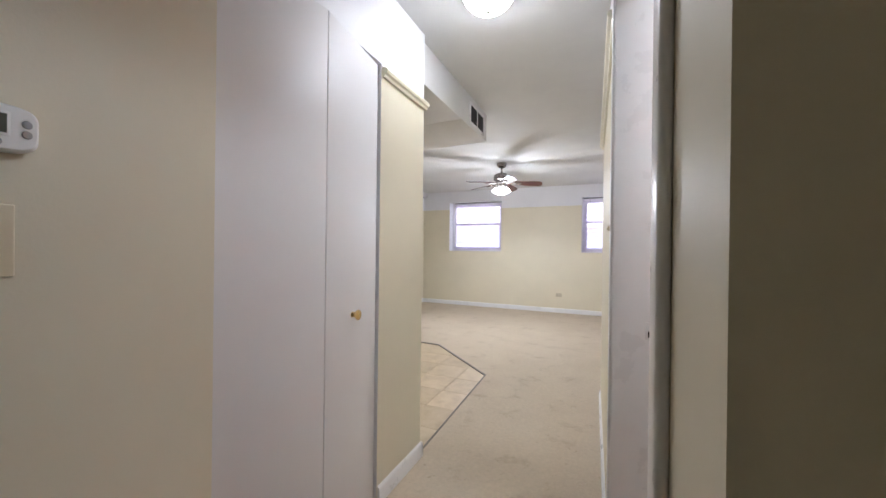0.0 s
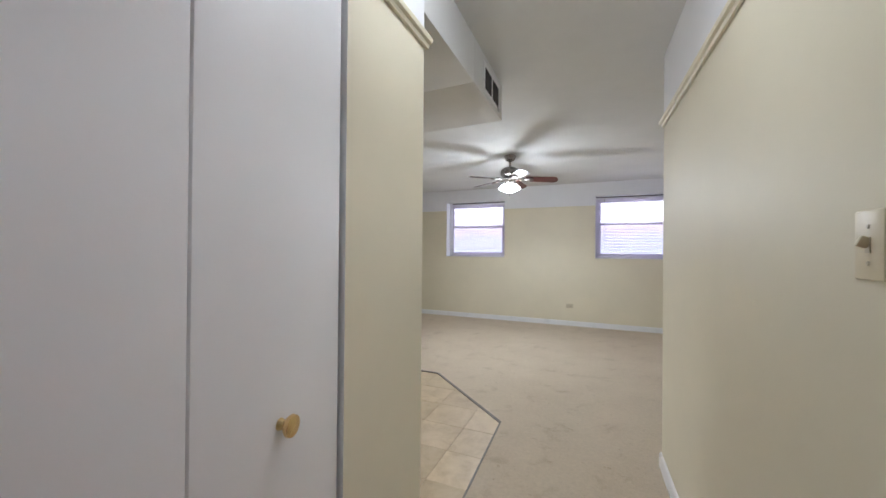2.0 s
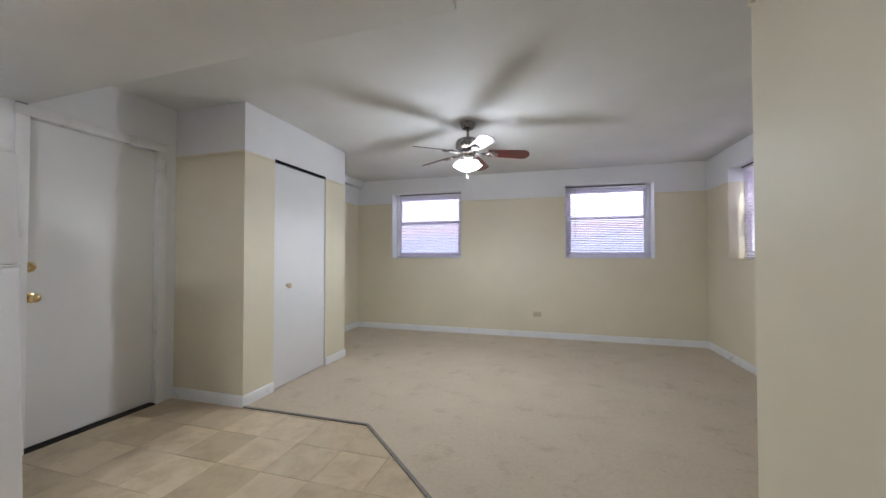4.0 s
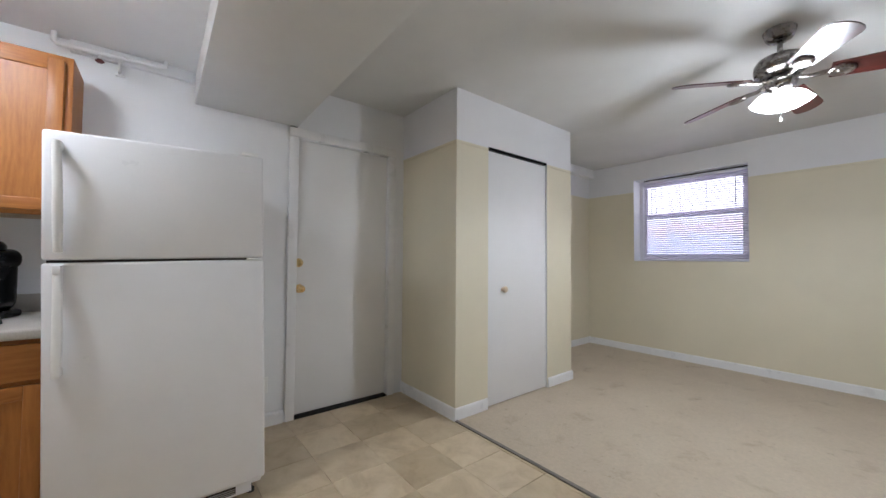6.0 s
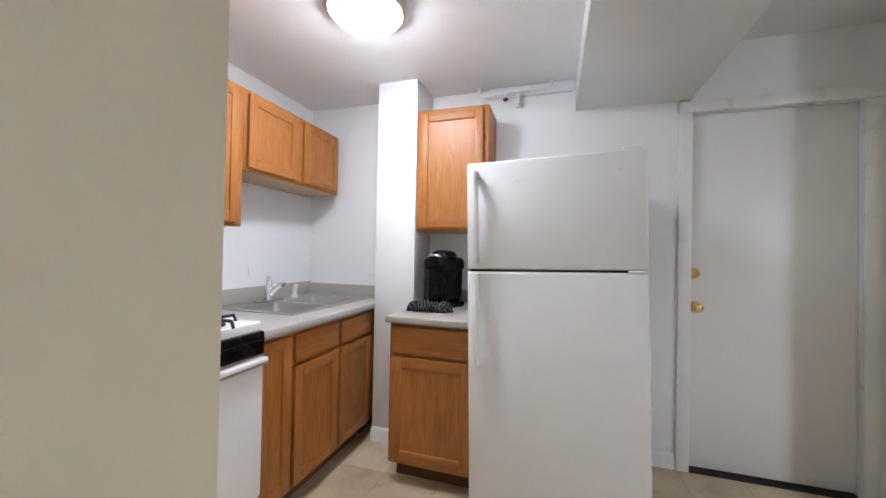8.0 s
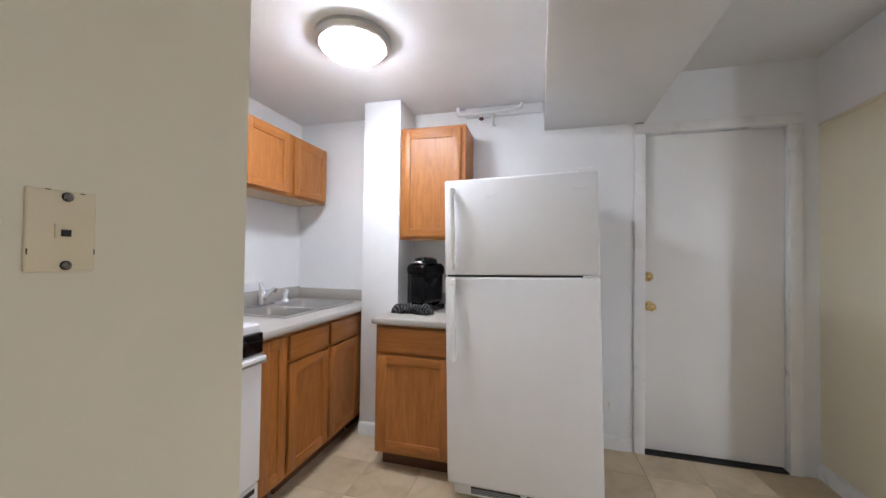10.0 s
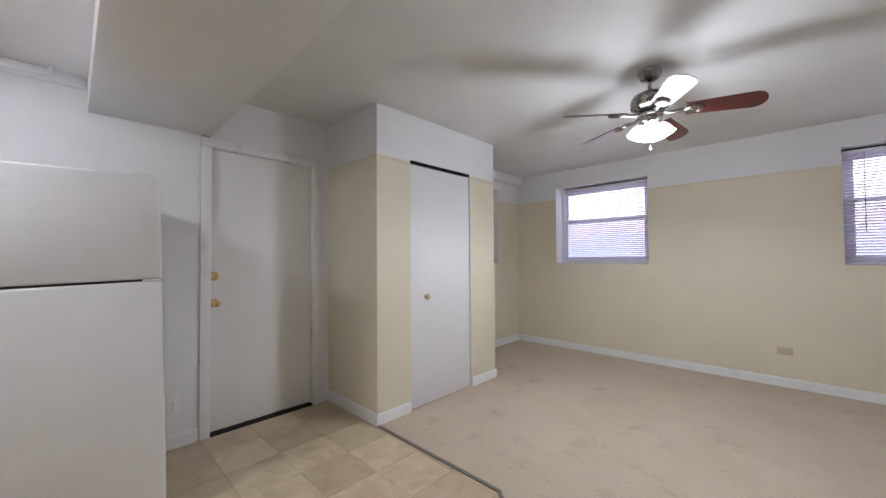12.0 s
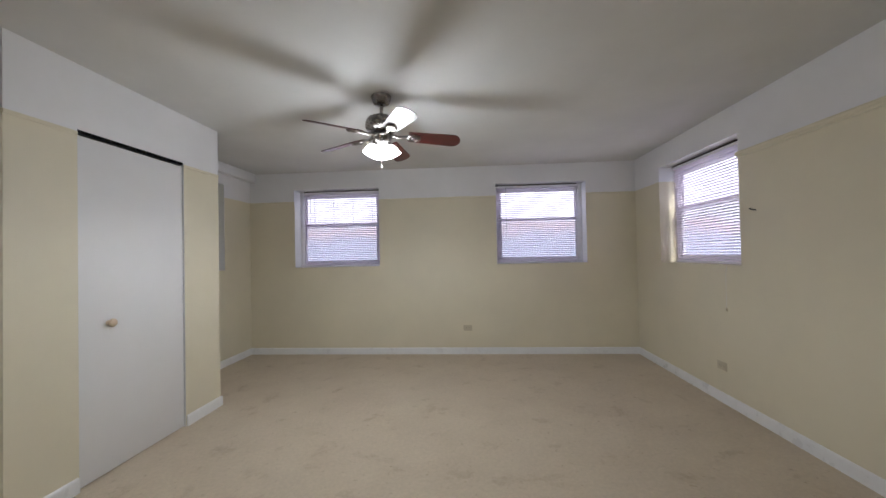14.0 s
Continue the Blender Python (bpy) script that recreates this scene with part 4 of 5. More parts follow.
part("lever", tube([(0, 0, 0.1), (0.0, 0.0, 0.125), (0.002, -0.004, 0.148), (0.004, -0.008, 0.162)], [0.018, 0.016, 0.013, 0.011], 12), M_CHROME, tap)
spr = thing("sink_sprayer", pose(-0.44, -3.42, WT + 0.004), "white side sprayer in its holder on the sink", "sprayer")
part("holder", lathe([(0.026, 0), (0.024, 0.012), (0.016, 0.022), (0.014, 0.03)], 20), M_WPLAST, spr)
part("head", tube([(0, 0, 0.02), (0, 0.0, 0.06), (0, 0.012, 0.09)], [0.012, 0.017, 0.014], 14), M_WPLAST, spr)

# ---- stove ----
st = thing("stove", pose(0.49, YS + 0.02, 0), "white freestanding gas stove with a black control strip", "stove")
SW, SD = 0.635, 0.715
part("body", boxed((0.004, 0.0, 0.02), (SW - 0.004, SD - 0.03, 0.885), 0.004), M_ENAMEL, st)
part("cooktop", boxed((0, 0.0, 0.885), (SW, SD - 0.012, 0.934), 0.008, 3), M_ENAMEL, st)
panel = part("control_panel", boxed((0.002, SD - 0.03, 0.806), (SW - 0.002, SD + 0.012, 0.898), 0.008, 3), M_BLACKC, st, "black control strip")
part("panel_ridge", boxed((0.004, SD + 0.008, 0.862), (SW - 0.004, SD + 0.016, 0.868), 0.002), M_BLACK, panel)
for i in range(2):
    kn = part("burner_knob", lathe([(0.021, 0), (0.02, 0.016), (0.016, 0.024), (0, 0.025)], 20, m=Matrix.Translation((0.30 + i * 0.12, SD + 0.011, 0.852)) @ Matrix.Rotation(radians(-90), 4, "X")), M_BLACK, panel)
dr = part("oven_door", boxed((0.006, SD - 0.032, 0.235), (SW - 0.006, SD + 0.012, 0.80), 0.008, 3), M_ENAMEL, st)
part("handle", boxed((0.004, SD + 0.008, 0.774), (SW - 0.004, SD + 0.036, 0.797), 0.008, 4), M_ENAMEL, dr, "white bar handle")
part("trim", boxed((0.0, SD + 0.01, 0.7665), (SW, SD + 0.03, 0.7735)), M_STEEL, dr, "steel strip under the handle")
part("trim", boxed((0.002, SD - 0.01, 0.8), (SW - 0.002, SD + 0.016, 0.8065)), M_STEEL, st, "steel trim strip")
bd = part("broiler_drawer", boxed((0.006, SD - 0.032, 0.04), (SW - 0.006, SD + 0.004, 0.228), 0.006), M_ENAMEL, st)
part("finger_pull", boxed((0.03, SD + 0.0035, 0.19), (0.09, SD + 0.007, 0.212), 0.003), M_DARK, bd)
for bx in (0.15, 0.485):
    for by in (0.19, 0.61):
        g = bmesh.new()
        lathe([(0.05, 0.934), (0.05, 0.94), (0.03, 0.948), (0, 0.948)], 20, g, Matrix.Translation((bx, by, 0)))
        bn = part("burner", g, M_BLACKM, st, "black cast burner")
        gr = bmesh.new()
        for a in range(4):
            c, s = math.cos(a * math.pi / 2), math.sin(a * math.pi / 2)
            tube([(bx + 0.025 * c, by + 0.025 * s, 0.96), (bx + 0.1 * c, by + 0.1 * s, 0.96), (bx + 0.112 * c, by + 0.112 * s, 0.934)], 0.0065, 8, gr)
        part("grate", gr, M_BLACKM, bn)
bg = part("backguard", boxed((0, 0, 0.934), (SW, 0.03, 1.035), 0.006), M_ENAMEL, st)

# ---- refrigerator ----
FA = 2.4
fr = thing("refrigerator", pose(0.038, -2.028, 0, 0, -1.4, 90 - FA), "white top-freezer refrigerator standing slightly askew", "refrigerator")
FW = 0.752
part("body", boxed((0.004, 0.075, 0.03), (FW - 0.004, 0.68, 1.635), 0.008), M_FRIDGE, fr)
ud = part("freezer_door", boxed((0, 0.0, 1.154), (FW, 0.07, 1.65), 0.012, 3), M_FRIDGE, fr)
ld = part("fridge_door", boxed((0, 0.0, 0.085), (FW, 0.07, 1.144), 0.012, 3), M_FRIDGE, fr)
part("door_gasket", boxed((0.012, 0.012, 1.139), (FW - 0.012, 0.074, 1.16)), M_DARK, fr, "dark gap between the doors")
part("hinge", boxed((FW - 0.075, -0.002, 1.142), (FW - 0.012, 0.05, 1.153), 0.004), M_WPLAST, fr)
part("hinge_cap", boxed((FW - 0.09, 0.01, 1.65), (FW - 0.02, 0.09, 1.668), 0.006), M_WPLAST, fr)
part("top_cover", boxed((0.004, 0.078, 1.635), (FW - 0.004, 0.675, 1.643), 0.003), M_FRIDGE, fr)


def bar_handle(parent, z0, z1, flip):
    x = 0.048
    pts = []
    for i in range(9):
        f = i / 8
        z = z0 + (z1 - z0) * f
        g = f if flip else 1 - f
        pts.append((x + 0.004 * math.sin(f * math.pi), -0.012 - 0.03 * math.sin(min(1, g * 1.5 + 0.12) * math.pi * 0.5), z))
    bm = tube(pts, [0.012, 0.014, 0.015, 0.015, 0.0145, 0.014, 0.014, 0.014, 0.013], 12)
    box(bm, (x - 0.012, -0.03, pts[0][2] - 0.004), (x + 0.012, 0.003, pts[0][2] + 0.03), 0.006)
    box(bm, (x - 0.012, -0.04, pts[-1][2] - 0.03), (x + 0.012, 0.003, pts[-1][2] + 0.004), 0.006)
    return part("handle", bm, M_WPLAST, parent)


bar_handle(ud, 1.185, 1.60, True)
bar_handle(ld, 0.72, 1.13, False)
part("badge", boxed((FW - 0.11, -0.002, 1.565), (FW - 0.05, 0.002, 1.575), 0.001), M_VINYL, ud, "small pale badge bar")
kg = part("toe_grille", boxed((0.03, 0.03, 0.02), (FW - 0.055, 0.06, 0.08), 0.004), M_FRIDGE, fr)
for x0, x1 in ((0.12, 0.37), (0.40, 0.63)):
    part("grille_opening", boxed((x0, 0.027, 0.032), (x1, 0.032, 0.066), 0.004), M_DARK, kg)
    for k in range(3):
        part("grille_louvre", boxed((x0 + 0.004, 0.023, 0.038 + k * 0.009), (x1 - 0.004, 0.029, 0.041 + k * 0.009)), M_GREYP, kg)
for x in (0.05, FW - 0.05):
    down_to = -x * math.tan(radians(1.4))
    for y in (0.1, 0.62):
        part("foot", lathe([(0.018, down_to), (0.018, down_to + 0.014), (0.008, down_to + 0.016), (0.008, 0.035)], 14, m=Matrix.Translation((x, y, 0))), M_BLACKM, fr)

# ---- coffee maker and cloth ----
cm = thing("coffee_maker", pose(-0.475, -2.322, WT, 0, 0, 68) @ Matrix.Diagonal((0.95, 0.95, 1.07, 1)), "black single-cup coffee maker on the small worktop", "coffee maker")
part("base", boxed((-0.085, -0.14, 0.0), (0.085, 0.12, 0.034), 0.016, 4), M_BLACKC, cm)
part("column", boxed((-0.075, -0.115, 0.03), (0.075, 0.12, 0.25), 0.04, 6), M_BLACKC, cm)
hd2 = part("brew_head", boxed((-0.088, -0.135, 0.205), (0.088, 0.122, 0.292), 0.04, 6), M_BLACKC, cm)
part("lid", transformed(lathe([(0.078, 0.0), (0.077, 0.018), (0.066, 0.034), (0.04, 0.043), (0, 0.045)], 28), Matrix.Translation((0, -0.012, 0.287)) @ Matrix.Diagonal((1, 1.25, 1, 1))), M_BLACKC, hd2)
part("lid_handle", tube([(-0.05, -0.105, 0.293), (-0.028, -0.122, 0.299), (0.028, -0.122, 0.299), (0.05, -0.105, 0.293)], 0.007, 10), M_CHROME, hd2, "silver lid handle")
part("water_tank", boxed((-0.128, -0.07, 0.015), (-0.086, 0.11, 0.262), 0.018, 4), M_BLACK, cm, "smoky black water tank")
part("drip_tray", boxed((-0.055, -0.135, 0.033), (0.055, -0.118, 0.04), 0.003), M_GREYP, cm)
rag = bmesh.new()
NU, NV = 44, 28
rings = []
for i in range(NU + 1):
    u = i / NU
    taper = max(0.02, 1 - abs(2 * u - 1) ** 7) ** 0.5
    ring = []
    for j in range(NV):
        a = 2 * math.pi * j / NV
        r = 0.032 * taper * (1 + 0.16 * math.sin(3 * a + 11 * u) + 0.10 * math.sin(29 * u + 2 * a) + 0.07 * math.sin(5 * a - 23 * u))
        lift = 0.026 * taper
        ring.append(rag.verts.new(((u - 0.5) * 0.27, 1.25 * r * math.cos(a) + 0.012 * math.sin(6 * u), max(0.0, lift + r * math.sin(a)))))
    rings.append(ring)
for i in range(NU):
    for j in range(NV):
        k = (j + 1) % NV
        rag.faces.new((rings[i][j], rings[i + 1][j], rings[i + 1][k], rings[i][k]))
rag.faces.new(rings[0])
rag.faces.new(rings[-1][::-1])
bmesh.ops.recalc_face_normals(rag, faces=rag.faces)
ob = solid("dish_cloth", rag, M_RAG, "crumpled black and grey checked dish cloth on the worktop", "cloth")
ob.matrix_basis = pose(-0.27, -2.345, WT, 0, 0, 100)

# ---- ceiling fan ----
fan = thing("ceiling_fan", pose(1.63, 0.957, CEIL), "brushed nickel ceiling fan with mahogany blades and lit glass shades", "ceiling fan")
part("canopy", lathe([(0.07, 0.0), (0.073, -0.006), (0.07, -0.02), (0.062, -0.045), (0.052, -0.06), (0.034, -0.068), (0.018, -0.075), (0, -0.075)], 36), M_NICKEL, fan)
part("downrod", lathe([(0.0125, -0.06), (0.0125, -0.145), (0.022, -0.15), (0.024, -0.165)], 20), M_NICKEL, fan)
part("motor_housing", lathe([(0.03, -0.145), (0.07, -0.15), (0.1, -0.165), (0.113, -0.188), (0.116, -0.21), (0.113, -0.214), (0.113, -0.219), (0.116, -0.223), (0.112, -0.24), (0.095, -0.252), (0.082, -0.256), (0.078, -0.27), (0.0, -0.275)], 44), M_NICKEL, fan)
part("switch_cup", lathe([(0.05, -0.27), (0.072, -0.282), (0.075, -0.295), (0.07, -0.3), (0.07, -0.306), (0.062, -0.325), (0.045, -0.345), (0.03, -0.352), (0.0, -0.355)], 36), M_NICKEL, fan)
bl = bmesh.new()
L0, L1 = 0.19, 0.572
outline = []
for i in range(13):
    f = i / 12
    outline.append((L0 + (L1 - 0.06 - L0) * f, 0.055 + 0.014 * f))
for i in range(1, 9):
    a = math.pi / 2 - i * math.pi / 8
    outline.append((L1 - 0.06 + 0.06 * math.cos(a), 0.069 * math.sin(a)))
outline += [(x, -y) for x, y in outline[:13][::-1]]
seen_pts = []
for p in outline:
    if not seen_pts or (Vector(p) - Vector(seen_pts[-1])).length > 1e-4:
        seen_pts.append(p)
prism(seen_pts, -0.003, 0.003, bl)
blade_me = mesh_of("blade", bl, M_BLADE)
ir = bmesh.new()
tube([(0.07, 0, 0.0), (0.12, 0, -0.012), (0.17, 0.0, -0.006), (0.20, 0, -0.002)], [0.012, 0.011, 0.013, 0.012], 10, ir)
oval = Matrix.Translation((0.228, 0, -0.004)) @ Matrix.Diagonal((1.35, 1, 1, 1))
lathe([(0, -0.016), (0.008, -0.015), (0.012, -0.011), (0.02, -0.0105), (0.025, -0.0145), (0.031, -0.016), (0.037, -0.012), (0.039, -0.005), (0.039, 0.0)], 28, ir, oval)
iron_me = mesh_of("blade_iron", ir, M_NICKEL)
for k in range(5):
    az = 12 + 72 * k
    b = new("blade", blade_me)
    b.parent = fan
    b.matrix_basis = pose(0, 0, -0.278, 0, 0, az) @ pose(0, 0, 0, 0, 3.5, 0) @ pose(0, 0, 0, -17, 0, 0)
    i = new("blade_iron", iron_me)
    i.parent = b
    i.matrix_basis = Matrix.Identity(4)
for k in range(4):
    a = radians(20 + 90 * k)
    d = Vector((math.cos(a), math.sin(a), 0))
    m = Matrix.Translation((0.044 * d.x, 0.044 * d.y, -0.338)) @ Matrix.Rotation(a, 4, "Z") @ Matrix.Rotation(radians(-27), 4, "Y") @ Matrix.Scale(0.92, 4)
    arm = part("lamp_holder", lathe([(0.022, -0.025), (0.024, 0.0), (0.016, 0.02), (0.0, 0.022)], 18, m=m), M_NICKEL, fan)
    part("shade", lathe([(0.022, -0.02), (0.034, -0.034), (0.046, -0.06), (0.052, -0.088), (0.059, -0.108), (0.055, -0.108), (0.047, -0.088), (0.03, -0.045), (0, -0.04)], 28, m=m), M_SHADE, fan, "lit frosted glass shade")
bulb = new("fan_bulb_light", bpy.data.lights.new("fan_bulb_light", "POINT"))
bulb.data.energy, bulb.data.shadow_soft_size, bulb.data.color = FAN_LAMP, 0.09, LAMP_COLOUR
bulb.matrix_basis = pose(1.63, 0.957, CEIL - 0.52)
down = new("fan_shade_light", bpy.data.lights.new("fan_shade_light", "SPOT"))
down.data.energy, down.data.shadow_soft_size, down.data.color = FAN_DOWN, 0.07, LAMP_COLOUR
down.data.spot_size, down.data.spot_blend = radians(172), 0.4
down.matrix_basis = pose(1.63, 0.957, CEIL - 0.53)
chain = part("pull_chain", tube([(0.0, -0.02, -0.35), (0.0, -0.021, -0.50)], 0.0028, 6), M_NICKEL, fan)
part("chain_knob", lathe([(0, -0.495), (0.005, -0.50), (0.006, -0.515), (0, -0.522)], 12, m=Matrix.Translation((0, -0.021, 0))), M_WPLAST, chain)


# ---- ceiling lamps ----
def dome_lamp(name, x, y, z, radius, glass, label):
    d = thing(name, pose(x, y, z), label, "ceiling lamp")
    k = radius / 0.19
    part("rim", lathe([(0.15 * k, 0.0), (0.188 * k, 0.0), (0.19 * k, -0.02), (0.178 * k, -0.038), (0.164 * k, -0.042), (0.158 * k, -0.03)], 56), M_STEEL, d, "brushed nickel rim")
    part("dome", lathe([(0.16 * k, -0.034), (0.152 * k, -0.055), (0.125 * k, -0.078), (0.085 * k, -0.094), (0.04 * k, -0.101), (0, -0.103)], 48), glass, d, "lit frosted glass dome")
    part("finial", lathe([(0.006, -0.10), (0.01, -0.106), (0.009, -0.116), (0, -0.122)], 16), M_NICKEL, d)
    return d


dome_lamp("ceiling_lamp", 0.26, -2.49, KCEIL, 0.19, M_DOME, "lit round flush ceiling lamp with nickel rim")
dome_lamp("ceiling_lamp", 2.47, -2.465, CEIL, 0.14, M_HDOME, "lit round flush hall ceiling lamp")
# unseen lamp added to brighten hall wall and jamb through the side doorway
dome_lamp("ceiling_lamp", 3.72, -3.3, 2.36, 0.15, M_ODOME, "lit ceiling lamp added out of view in the side room")

# ---- vent, pipes ----
vent = thing("air_vent", pose(1.985, -1.205, 2.318), "white supply grille with a dark opening on the soffit", "air vent")
part("opening", boxed((-0.002, -0.165, -0.07), (0.003, 0.165, 0.07)), M_DARK, vent)
for a, b in (((0.0, -0.19, -0.09), (0.009, 0.19, -0.068)), ((0.0, -0.19, 0.068), (0.009, 0.19, 0.09)), ((0.0, -0.19, -0.068), (0.009, -0.163, 0.068)), ((0.0, 0.163, -0.068), (0.009, 0.19, 0.068)), ((0.0, -0.008, -0.068), (0.008, 0.008, 0.068))):
    part("frame", boxed(a, b, 0.002), M_TRIM, vent)
for k in range(9):
    part("slat", transformed(boxed((-0.001, -0.163, -0.004), (0.001, 0.163, 0.004)), Matrix.Translation((0.004, 0, -0.056 + k * 0.014)) @ Matrix.Rotation(radians(40), 4, "Y")), M_BLACKM, vent)

pipe = thing("water_pipe", pose(XK + 0.06, -1.93, 2.25), "white painted pipe with a red valve under the ceiling", "pipe")
part("run", tube([(0, -0.235, 0.084), (0, -0.235, 0.04), (0, -0.225, 0.028), (0, 0.20, 0.045), (0, 0.22, 0.055), (0, 0.225, 0.084)], 0.013, 12), M_TRIM, pipe)
part("pipe_branch", tube([(0.0, -0.06, 0.035), (0.0, -0.06, -0.005)], 0.009, 10), M_TRIM, pipe)
part("valve", lathe([(0.0, 0.012), (0.012, 0.01), (0.02, 0.0), (0.012, -0.008), (0, -0.01)], 16, m=Matrix.Translation((0, -0.06, -0.012))), M_RED, pipe, "dark red valve handle")
for y in (0.02,):
    part("bracket", boxed((-0.06, y - 0.02, -0.05), (-0.04, y + 0.02, -0.04), 0.002), M_TRIM, pipe)
    part("bracket", boxed((-0.05, y - 0.006, -0.045), (0.0, y + 0.006, 0.03), 0.002), M_TRIM, pipe)
solid("wall_ledge", boxed((XK, -2.11, 2.268), (XK + 0.03, -1.57, 2.334), 0.003), M_WHITEW, "white painted ledge under the kitchen ceiling", "ledge", "structure")


# ---- switches, sockets, thermostat ----
def plate(name, m, w, h, mat, label, category, kind):
    """A cover plate lying in the local xz plane, front towards -y."""
    p = thing(name, m, label, category)
    part("plate", boxed((-w / 2, -0.006, -h / 2), (w / 2, 0.0, h / 2), 0.003, 3), mat, p)
    turn_x = Matrix.Rotation(radians(90), 4, "X")
    if kind == "switch":
        part("toggle_slot", boxed((-0.006, -0.0075, -0.013), (0.006, -0.0055, 0.013)), M_IVORY, p)
        part("toggle", transformed(boxed((-0.0045, -0.014, -0.009), (0.0045, 0.0, 0.009), 0.002), Matrix.Translation((0, -0.006, 0.002)) @ Matrix.Rotation(radians(-25), 4, "X")), mat, p)
        for z in (-0.03, 0.03):
            part("screw", lathe([(0, 0.0085), (0.003, 0.008), (0.004, 0.006)], 12, m=Matrix.Translation((0, 0, z)) @ turn_x), M_IVORY, p)
    if kind == "outlet":
        vert = h > w
        for s in (-1, 1):
            c = Vector((0, 0, 0.0195 * s)) if vert else Vector((0.0195 * s, 0, 0))
            f = part("receptacle", boxed((c.x - 0.014, -0.0085, c.z - 0.014), (c.x + 0.014, -0.005, c.z + 0.014), 0.005, 3), mat, p)
            for e in (-0.005, 0.005):
                part("slot", boxed((c.x + e - 0.001, -0.009, c.z - 0.004), (c.x + e + 0.001, -0.0083, c.z + 0.004)), M_DARK, f)
        part("screw", lathe([(0, 0.0085), (0.003, 0.008), (0.004, 0.006)], 12, m=turn_x), M_NICKEL, p)
    if kind == "jack":
        j = part("jack", boxed((-0.010, -0.009, -0.011), (0.009, -0.005, 0.010), 0.001), mat, p)
        part("jack_hole", boxed((-0.004, -0.0095, -0.008), (0.008, -0.0088, 0.002)), M_DARK, j)
        for z in (-0.05, 0.05):
            part("screw", lathe([(0, 0.011), (0.003, 0.0105), (0.0055, 0.008), (0.0055, 0.005)], 14, m=Matrix.Translation((0.004, 0, z)) @ turn_x), M_NICKEL, p)
            part("screw_rim", lathe([(0.0055, 0.0085), (0.0068, 0.0075), (0.007, 0.005)], 16, m=Matrix.Translation((0.004, 0, z)) @ turn_x), M_DARK, p)
        for x, z, w2, h2 in ((-0.018, 0.058, 0.006, 0.0012), (0.022, 0.057, 0.006, 0.0012), (-0.038, -0.03, 0.0012, 0.008), (0.038, -0.03, 0.0012, 0.008)):
            part("notch", boxed((x - w2 / 2, -0.0066, z - h2 / 2), (x + w2 / 2, -0.0058, z + h2 / 2)), M_DARK, p)
    return p


plate("light_switch", pose(2.10, -3.893, 1.221, 0, 0, 90), 0.073, 0.118, M_IVORY2, "ivory toggle light switch below the thermostat", "light switch", "switch")
plate("light_switch", pose(XD - 0.0025, -2.628, 1.295, 0, 0, -91.2), 0.072, 0.114, M_IVORY2, "ivory toggle light switch on the hall wall", "light switch", "switch")
plate("phone_jack", pose(1.502, -2.25, 1.283, 0, 0, 180), 0.08, 0.118, M_CREAMP, "ivory phone jack plate with two screws", "phone jack", "jack")
plate("wall_outlet", pose(2.205, YB, 0.345), 0.114, 0.072, M_IVORY, "ivory sideways wall outlet", "outlet", "outlet")
plate("wall_outlet", pose(XR, 1.65, 0.315, 0, 0, -90), 0.114, 0.072, M_IVORY, "ivory sideways wall outlet", "outlet", "outlet")
plate("cover_plate", pose(-0.193, YS, 1.08, 0, 0, 180), 0.114, 0.072, M_WPLAST, "white blank cover plate above the sink", "cover plate", "blank")
plate("wall_outlet", pose(XK, -1.13, 0.285, 0, 0, 90), 0.07, 0.114, M_WPLAST, "white wall outlet beside the refrigerator", "outlet", "outlet")

th = thing("thermostat", pose(2.10, -3.887, 1.40, 0, 0, 90) @ Matrix.Diagonal((0.86, 1, 0.9, 1)), "white digital thermostat on the hall wall", "thermostat")
case = bmesh.new()
rows = []
for yy, k in ((0.0, 1.0), (-0.014, 1.0), (-0.02, 0.97), (-0.024, 0.9)):
    ring = []
    for i in range(48):
        a = 2 * math.pi * i / 48
        c, s = math.cos(a), math.sin(a)
        ring.append(case.verts.new((0.062 * k * math.copysign(abs(c) ** 0.62, c), yy, 0.042 * k * math.copysign(abs(s) ** 0.42, s))))
    rows.append(ring)
for p, q in zip(rows, rows[1:]):
    for i in range(48):
        case.faces.new((p[i], p[(i + 1) % 48], q[(i + 1) % 48], q[i]))
case.faces.new(rows[-1])
case.faces.new(rows[0][::-1])
bmesh.ops.recalc_face_normals(case, faces=case.faces)
part("case", case, M_WPLAST, th)
part("bezel", boxed((-0.036, -0.0255, -0.016), (0.022, -0.023, 0.027), 0.003), M_WPLAST, th)
part("marking", boxed((-0.02, -0.0252, 0.031), (0.008, -0.0235, 0.0335)), M_GREYP, th, "small grey marking")
part("display", boxed((-0.031, -0.0268, -0.011), (0.017, -0.0252, 0.022)), M_LCD, th, "grey-green display")
for x, z in ((0.043, 0.010), (0.043, -0.008)):
    part("button", transformed(lathe([(0, 0.003), (0.006, 0.0025), (0.0075, 0.0)], 18), Matrix.Translation((x, -0.024, z)) @ Matrix.Rotation(radians(90), 4, "X")), M_GREYP, th)
for x in (-0.02, 0.006):
    part("button", transformed(lathe([(0, 0.003), (0.0055, 0.0025), (0.0065, 0.0)], 18), Matrix.Translation((x, -0.024, -0.027)) @ Matrix.Rotation(radians(90), 4, "X")), M_GREYP, th)

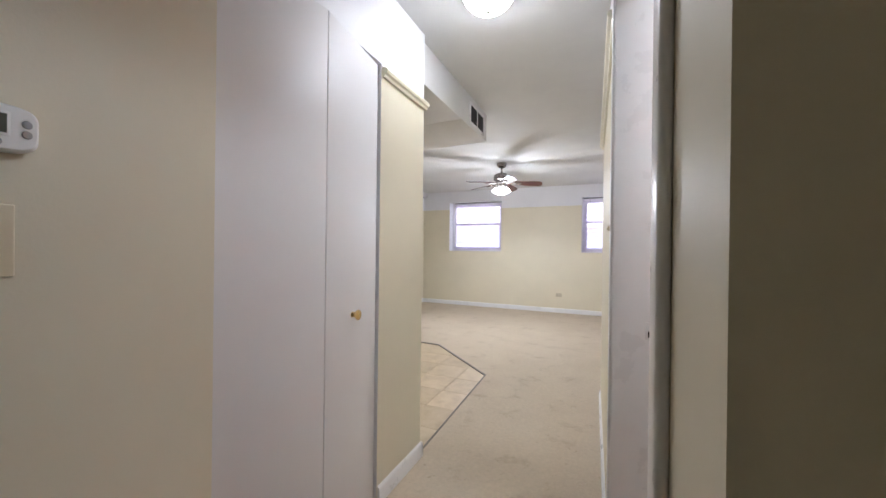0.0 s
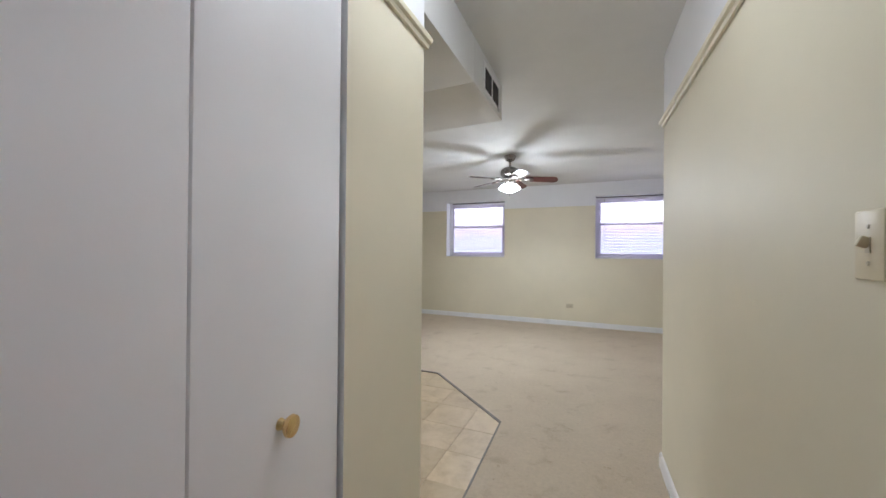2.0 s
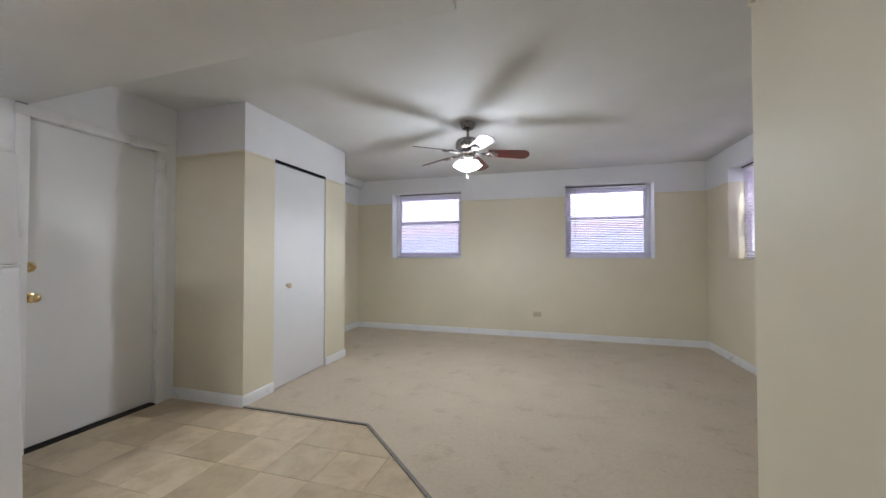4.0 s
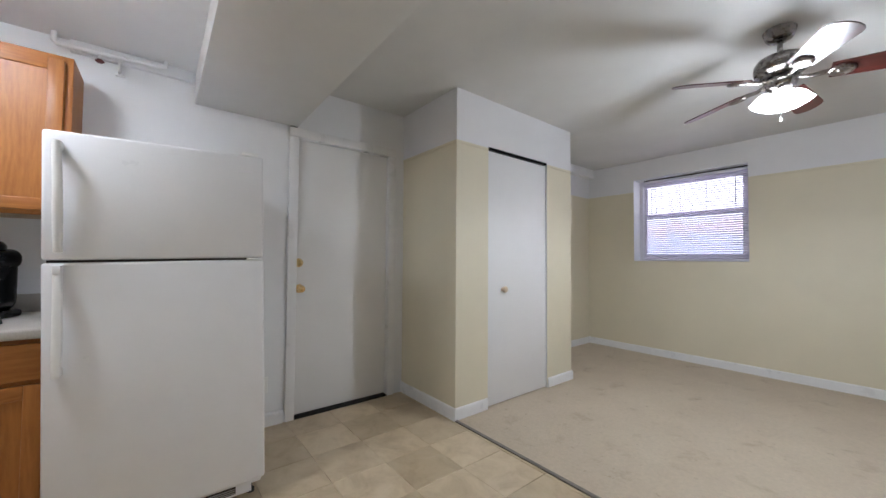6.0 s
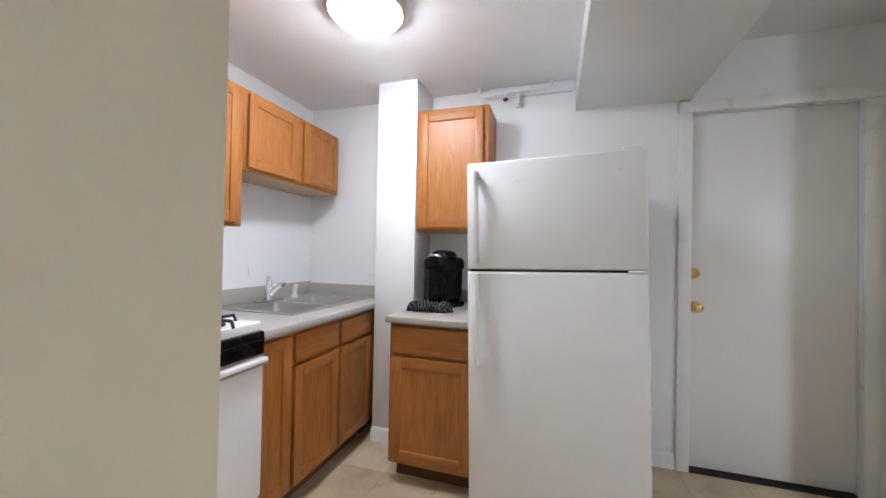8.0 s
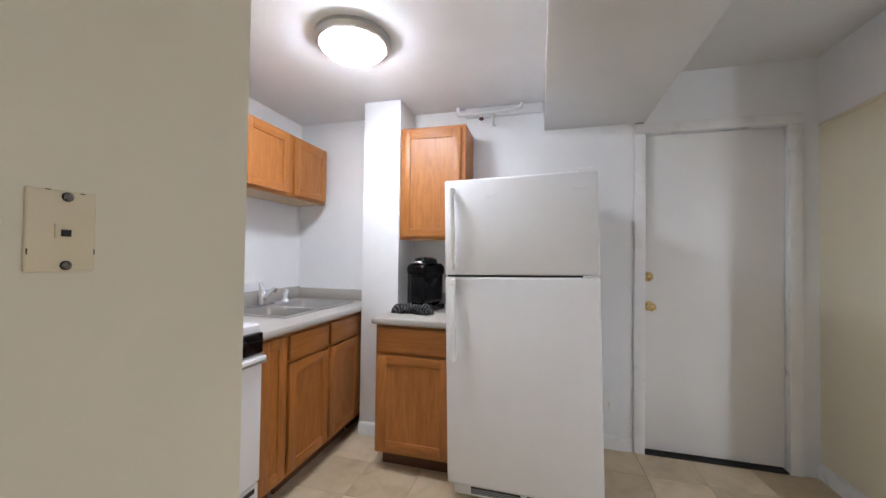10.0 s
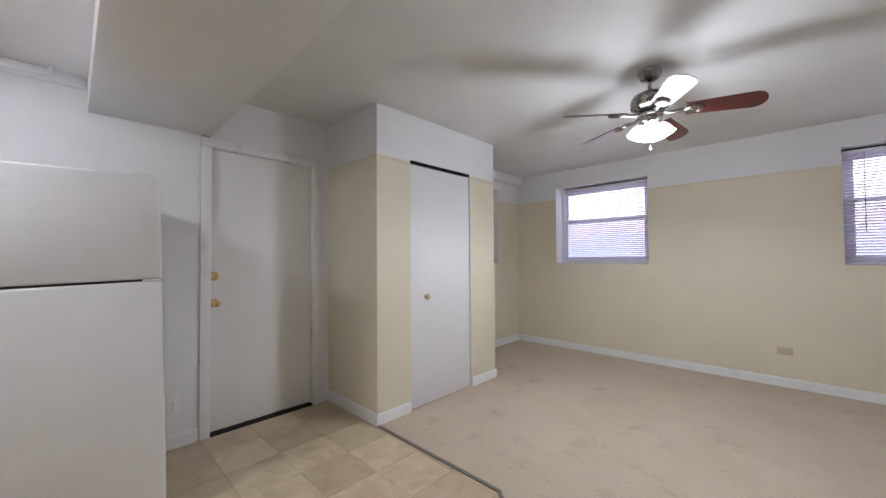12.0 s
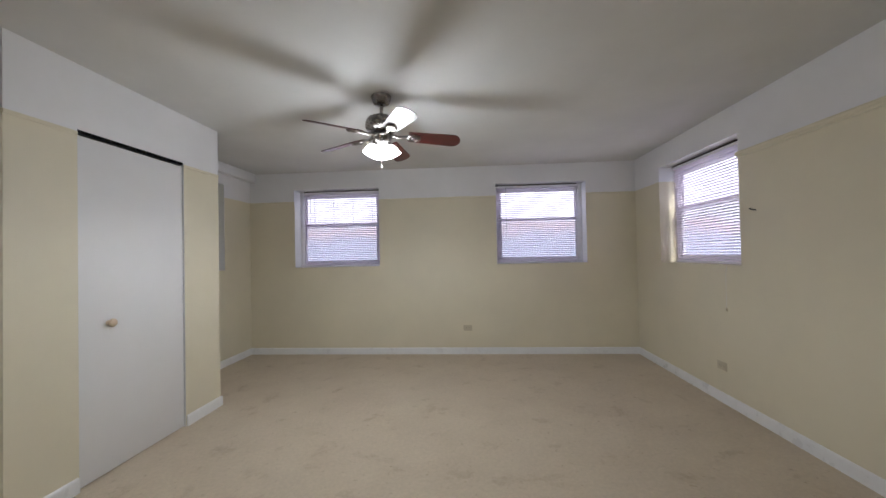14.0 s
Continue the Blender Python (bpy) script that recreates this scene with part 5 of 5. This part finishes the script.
# nail, blind cord, door sensor
nail = solid("wall_hook", tube([(0, 0, 0), (-0.035, 0, 0.006), (-0.045, 0, 0.012)], [0.004, 0.004, 0.006], 8), M_BLACKM, "small dark nail in the wall", "nail")
nail.matrix_basis = pose(XR, 1.24, 1.59)
cord = thing("blind_cord", pose(XR - 0.012, 1.56, 0.79), "thin white blind cord hanging below the window", "cord")
part("cord", tube([(0.0, 0.0, 0.02), (0.0, 0.0, 0.30), (0.014, 0, 0.385)], 0.0012, 6), M_VINYL, cord)
part("tassel", lathe([(0.003, 0.03), (0.006, 0.02), (0.008, 0.0), (0, -0.002)], 12), M_IVORY, cord)
sens = solid("door_sensor", boxed((0, -0.025, 0), (0.02, 0.025, 0.009), 0.002), M_GREYP, "small grey door contact above the door casing", "sensor")
sens.matrix_basis = pose(XK, -0.955, DZ + 0.066)

# ---- floor tiles ----
TILE, GAP = 0.315, 0.002
REGION = [(XK, YS), (2.0, YS), (2.0, -2.25), (1.96, -0.79), (1.105, 0.0), (XK, 0.0)]


def clipped(poly, region):
    """The part of a polygon inside a convex outline that runs counter-clockwise."""
    out = poly
    for (ax, ay), (bx, by) in zip(region, region[1:] + region[:1]):
        src, out = out, []
        for i, p in enumerate(src):
            q = src[i - 1]
            sp = (bx - ax) * (p[1] - ay) - (by - ay) * (p[0] - ax)
            sq = (bx - ax) * (q[1] - ay) - (by - ay) * (q[0] - ax)
            if (sp >= 0) != (sq >= 0):
                f = sq / (sq - sp)
                out.append((q[0] + (p[0] - q[0]) * f, q[1] + (p[1] - q[1]) * f))
            if sp >= 0:
                out.append(p)
        if len(out) < 3:
            return []
    return out


def tile_mesh(poly):
    bm = prism(poly, -0.009, 0.0)
    top_edges = [e for e in bm.edges if all(v.co.z > -1e-5 for v in e.verts)]
    bmesh.ops.bevel(bm, geom=top_edges, offset=0.0015, segments=1, affect="EDGES")
    return mesh_of("tile", bm, M_TILE, False)


half = TILE / 2 - GAP / 2
FULL = tile_mesh([(-half, -half), (half, -half), (half, half), (-half, half)])
tiled = thing("floor_tiles", pose(0, 0, 0), "square beige ceramic floor tiles with thin grey joints", "tile floor", kind="structure")
trng = random.Random(2)
for i in range(-4, 10):
    for j in range(0, 13):
        cx, cy2 = 1.105 - TILE / 2 - TILE * (i - 3), -0.03 - TILE / 2 - TILE * (j - 1)
        if cx > 1.45 and cy2 < -2.45:
            continue
        sq = [(cx - half, cy2 - half), (cx + half, cy2 - half), (cx + half, cy2 + half), (cx - half, cy2 + half)]
        c = clipped(sq, REGION)
        if not c:
            continue
        whole = len(c) == 4 and all((Vector(a) - Vector(b)).length < 1e-6 for a, b in zip(sorted(c), sorted(sq)))
        if whole:
            t = new("tile", FULL)
        else:
            area = abs(sum(c[k - 1][0] * c[k][1] - c[k][0] * c[k - 1][1] for k in range(len(c)))) / 2
            if area < 4e-4:
                continue
            t = new("tile", tile_mesh([(x - cx, y - cy2) for x, y in c]))
        t.parent = tiled
        t.matrix_basis = pose(cx, cy2, trng.uniform(-0.0006, 0.0006))
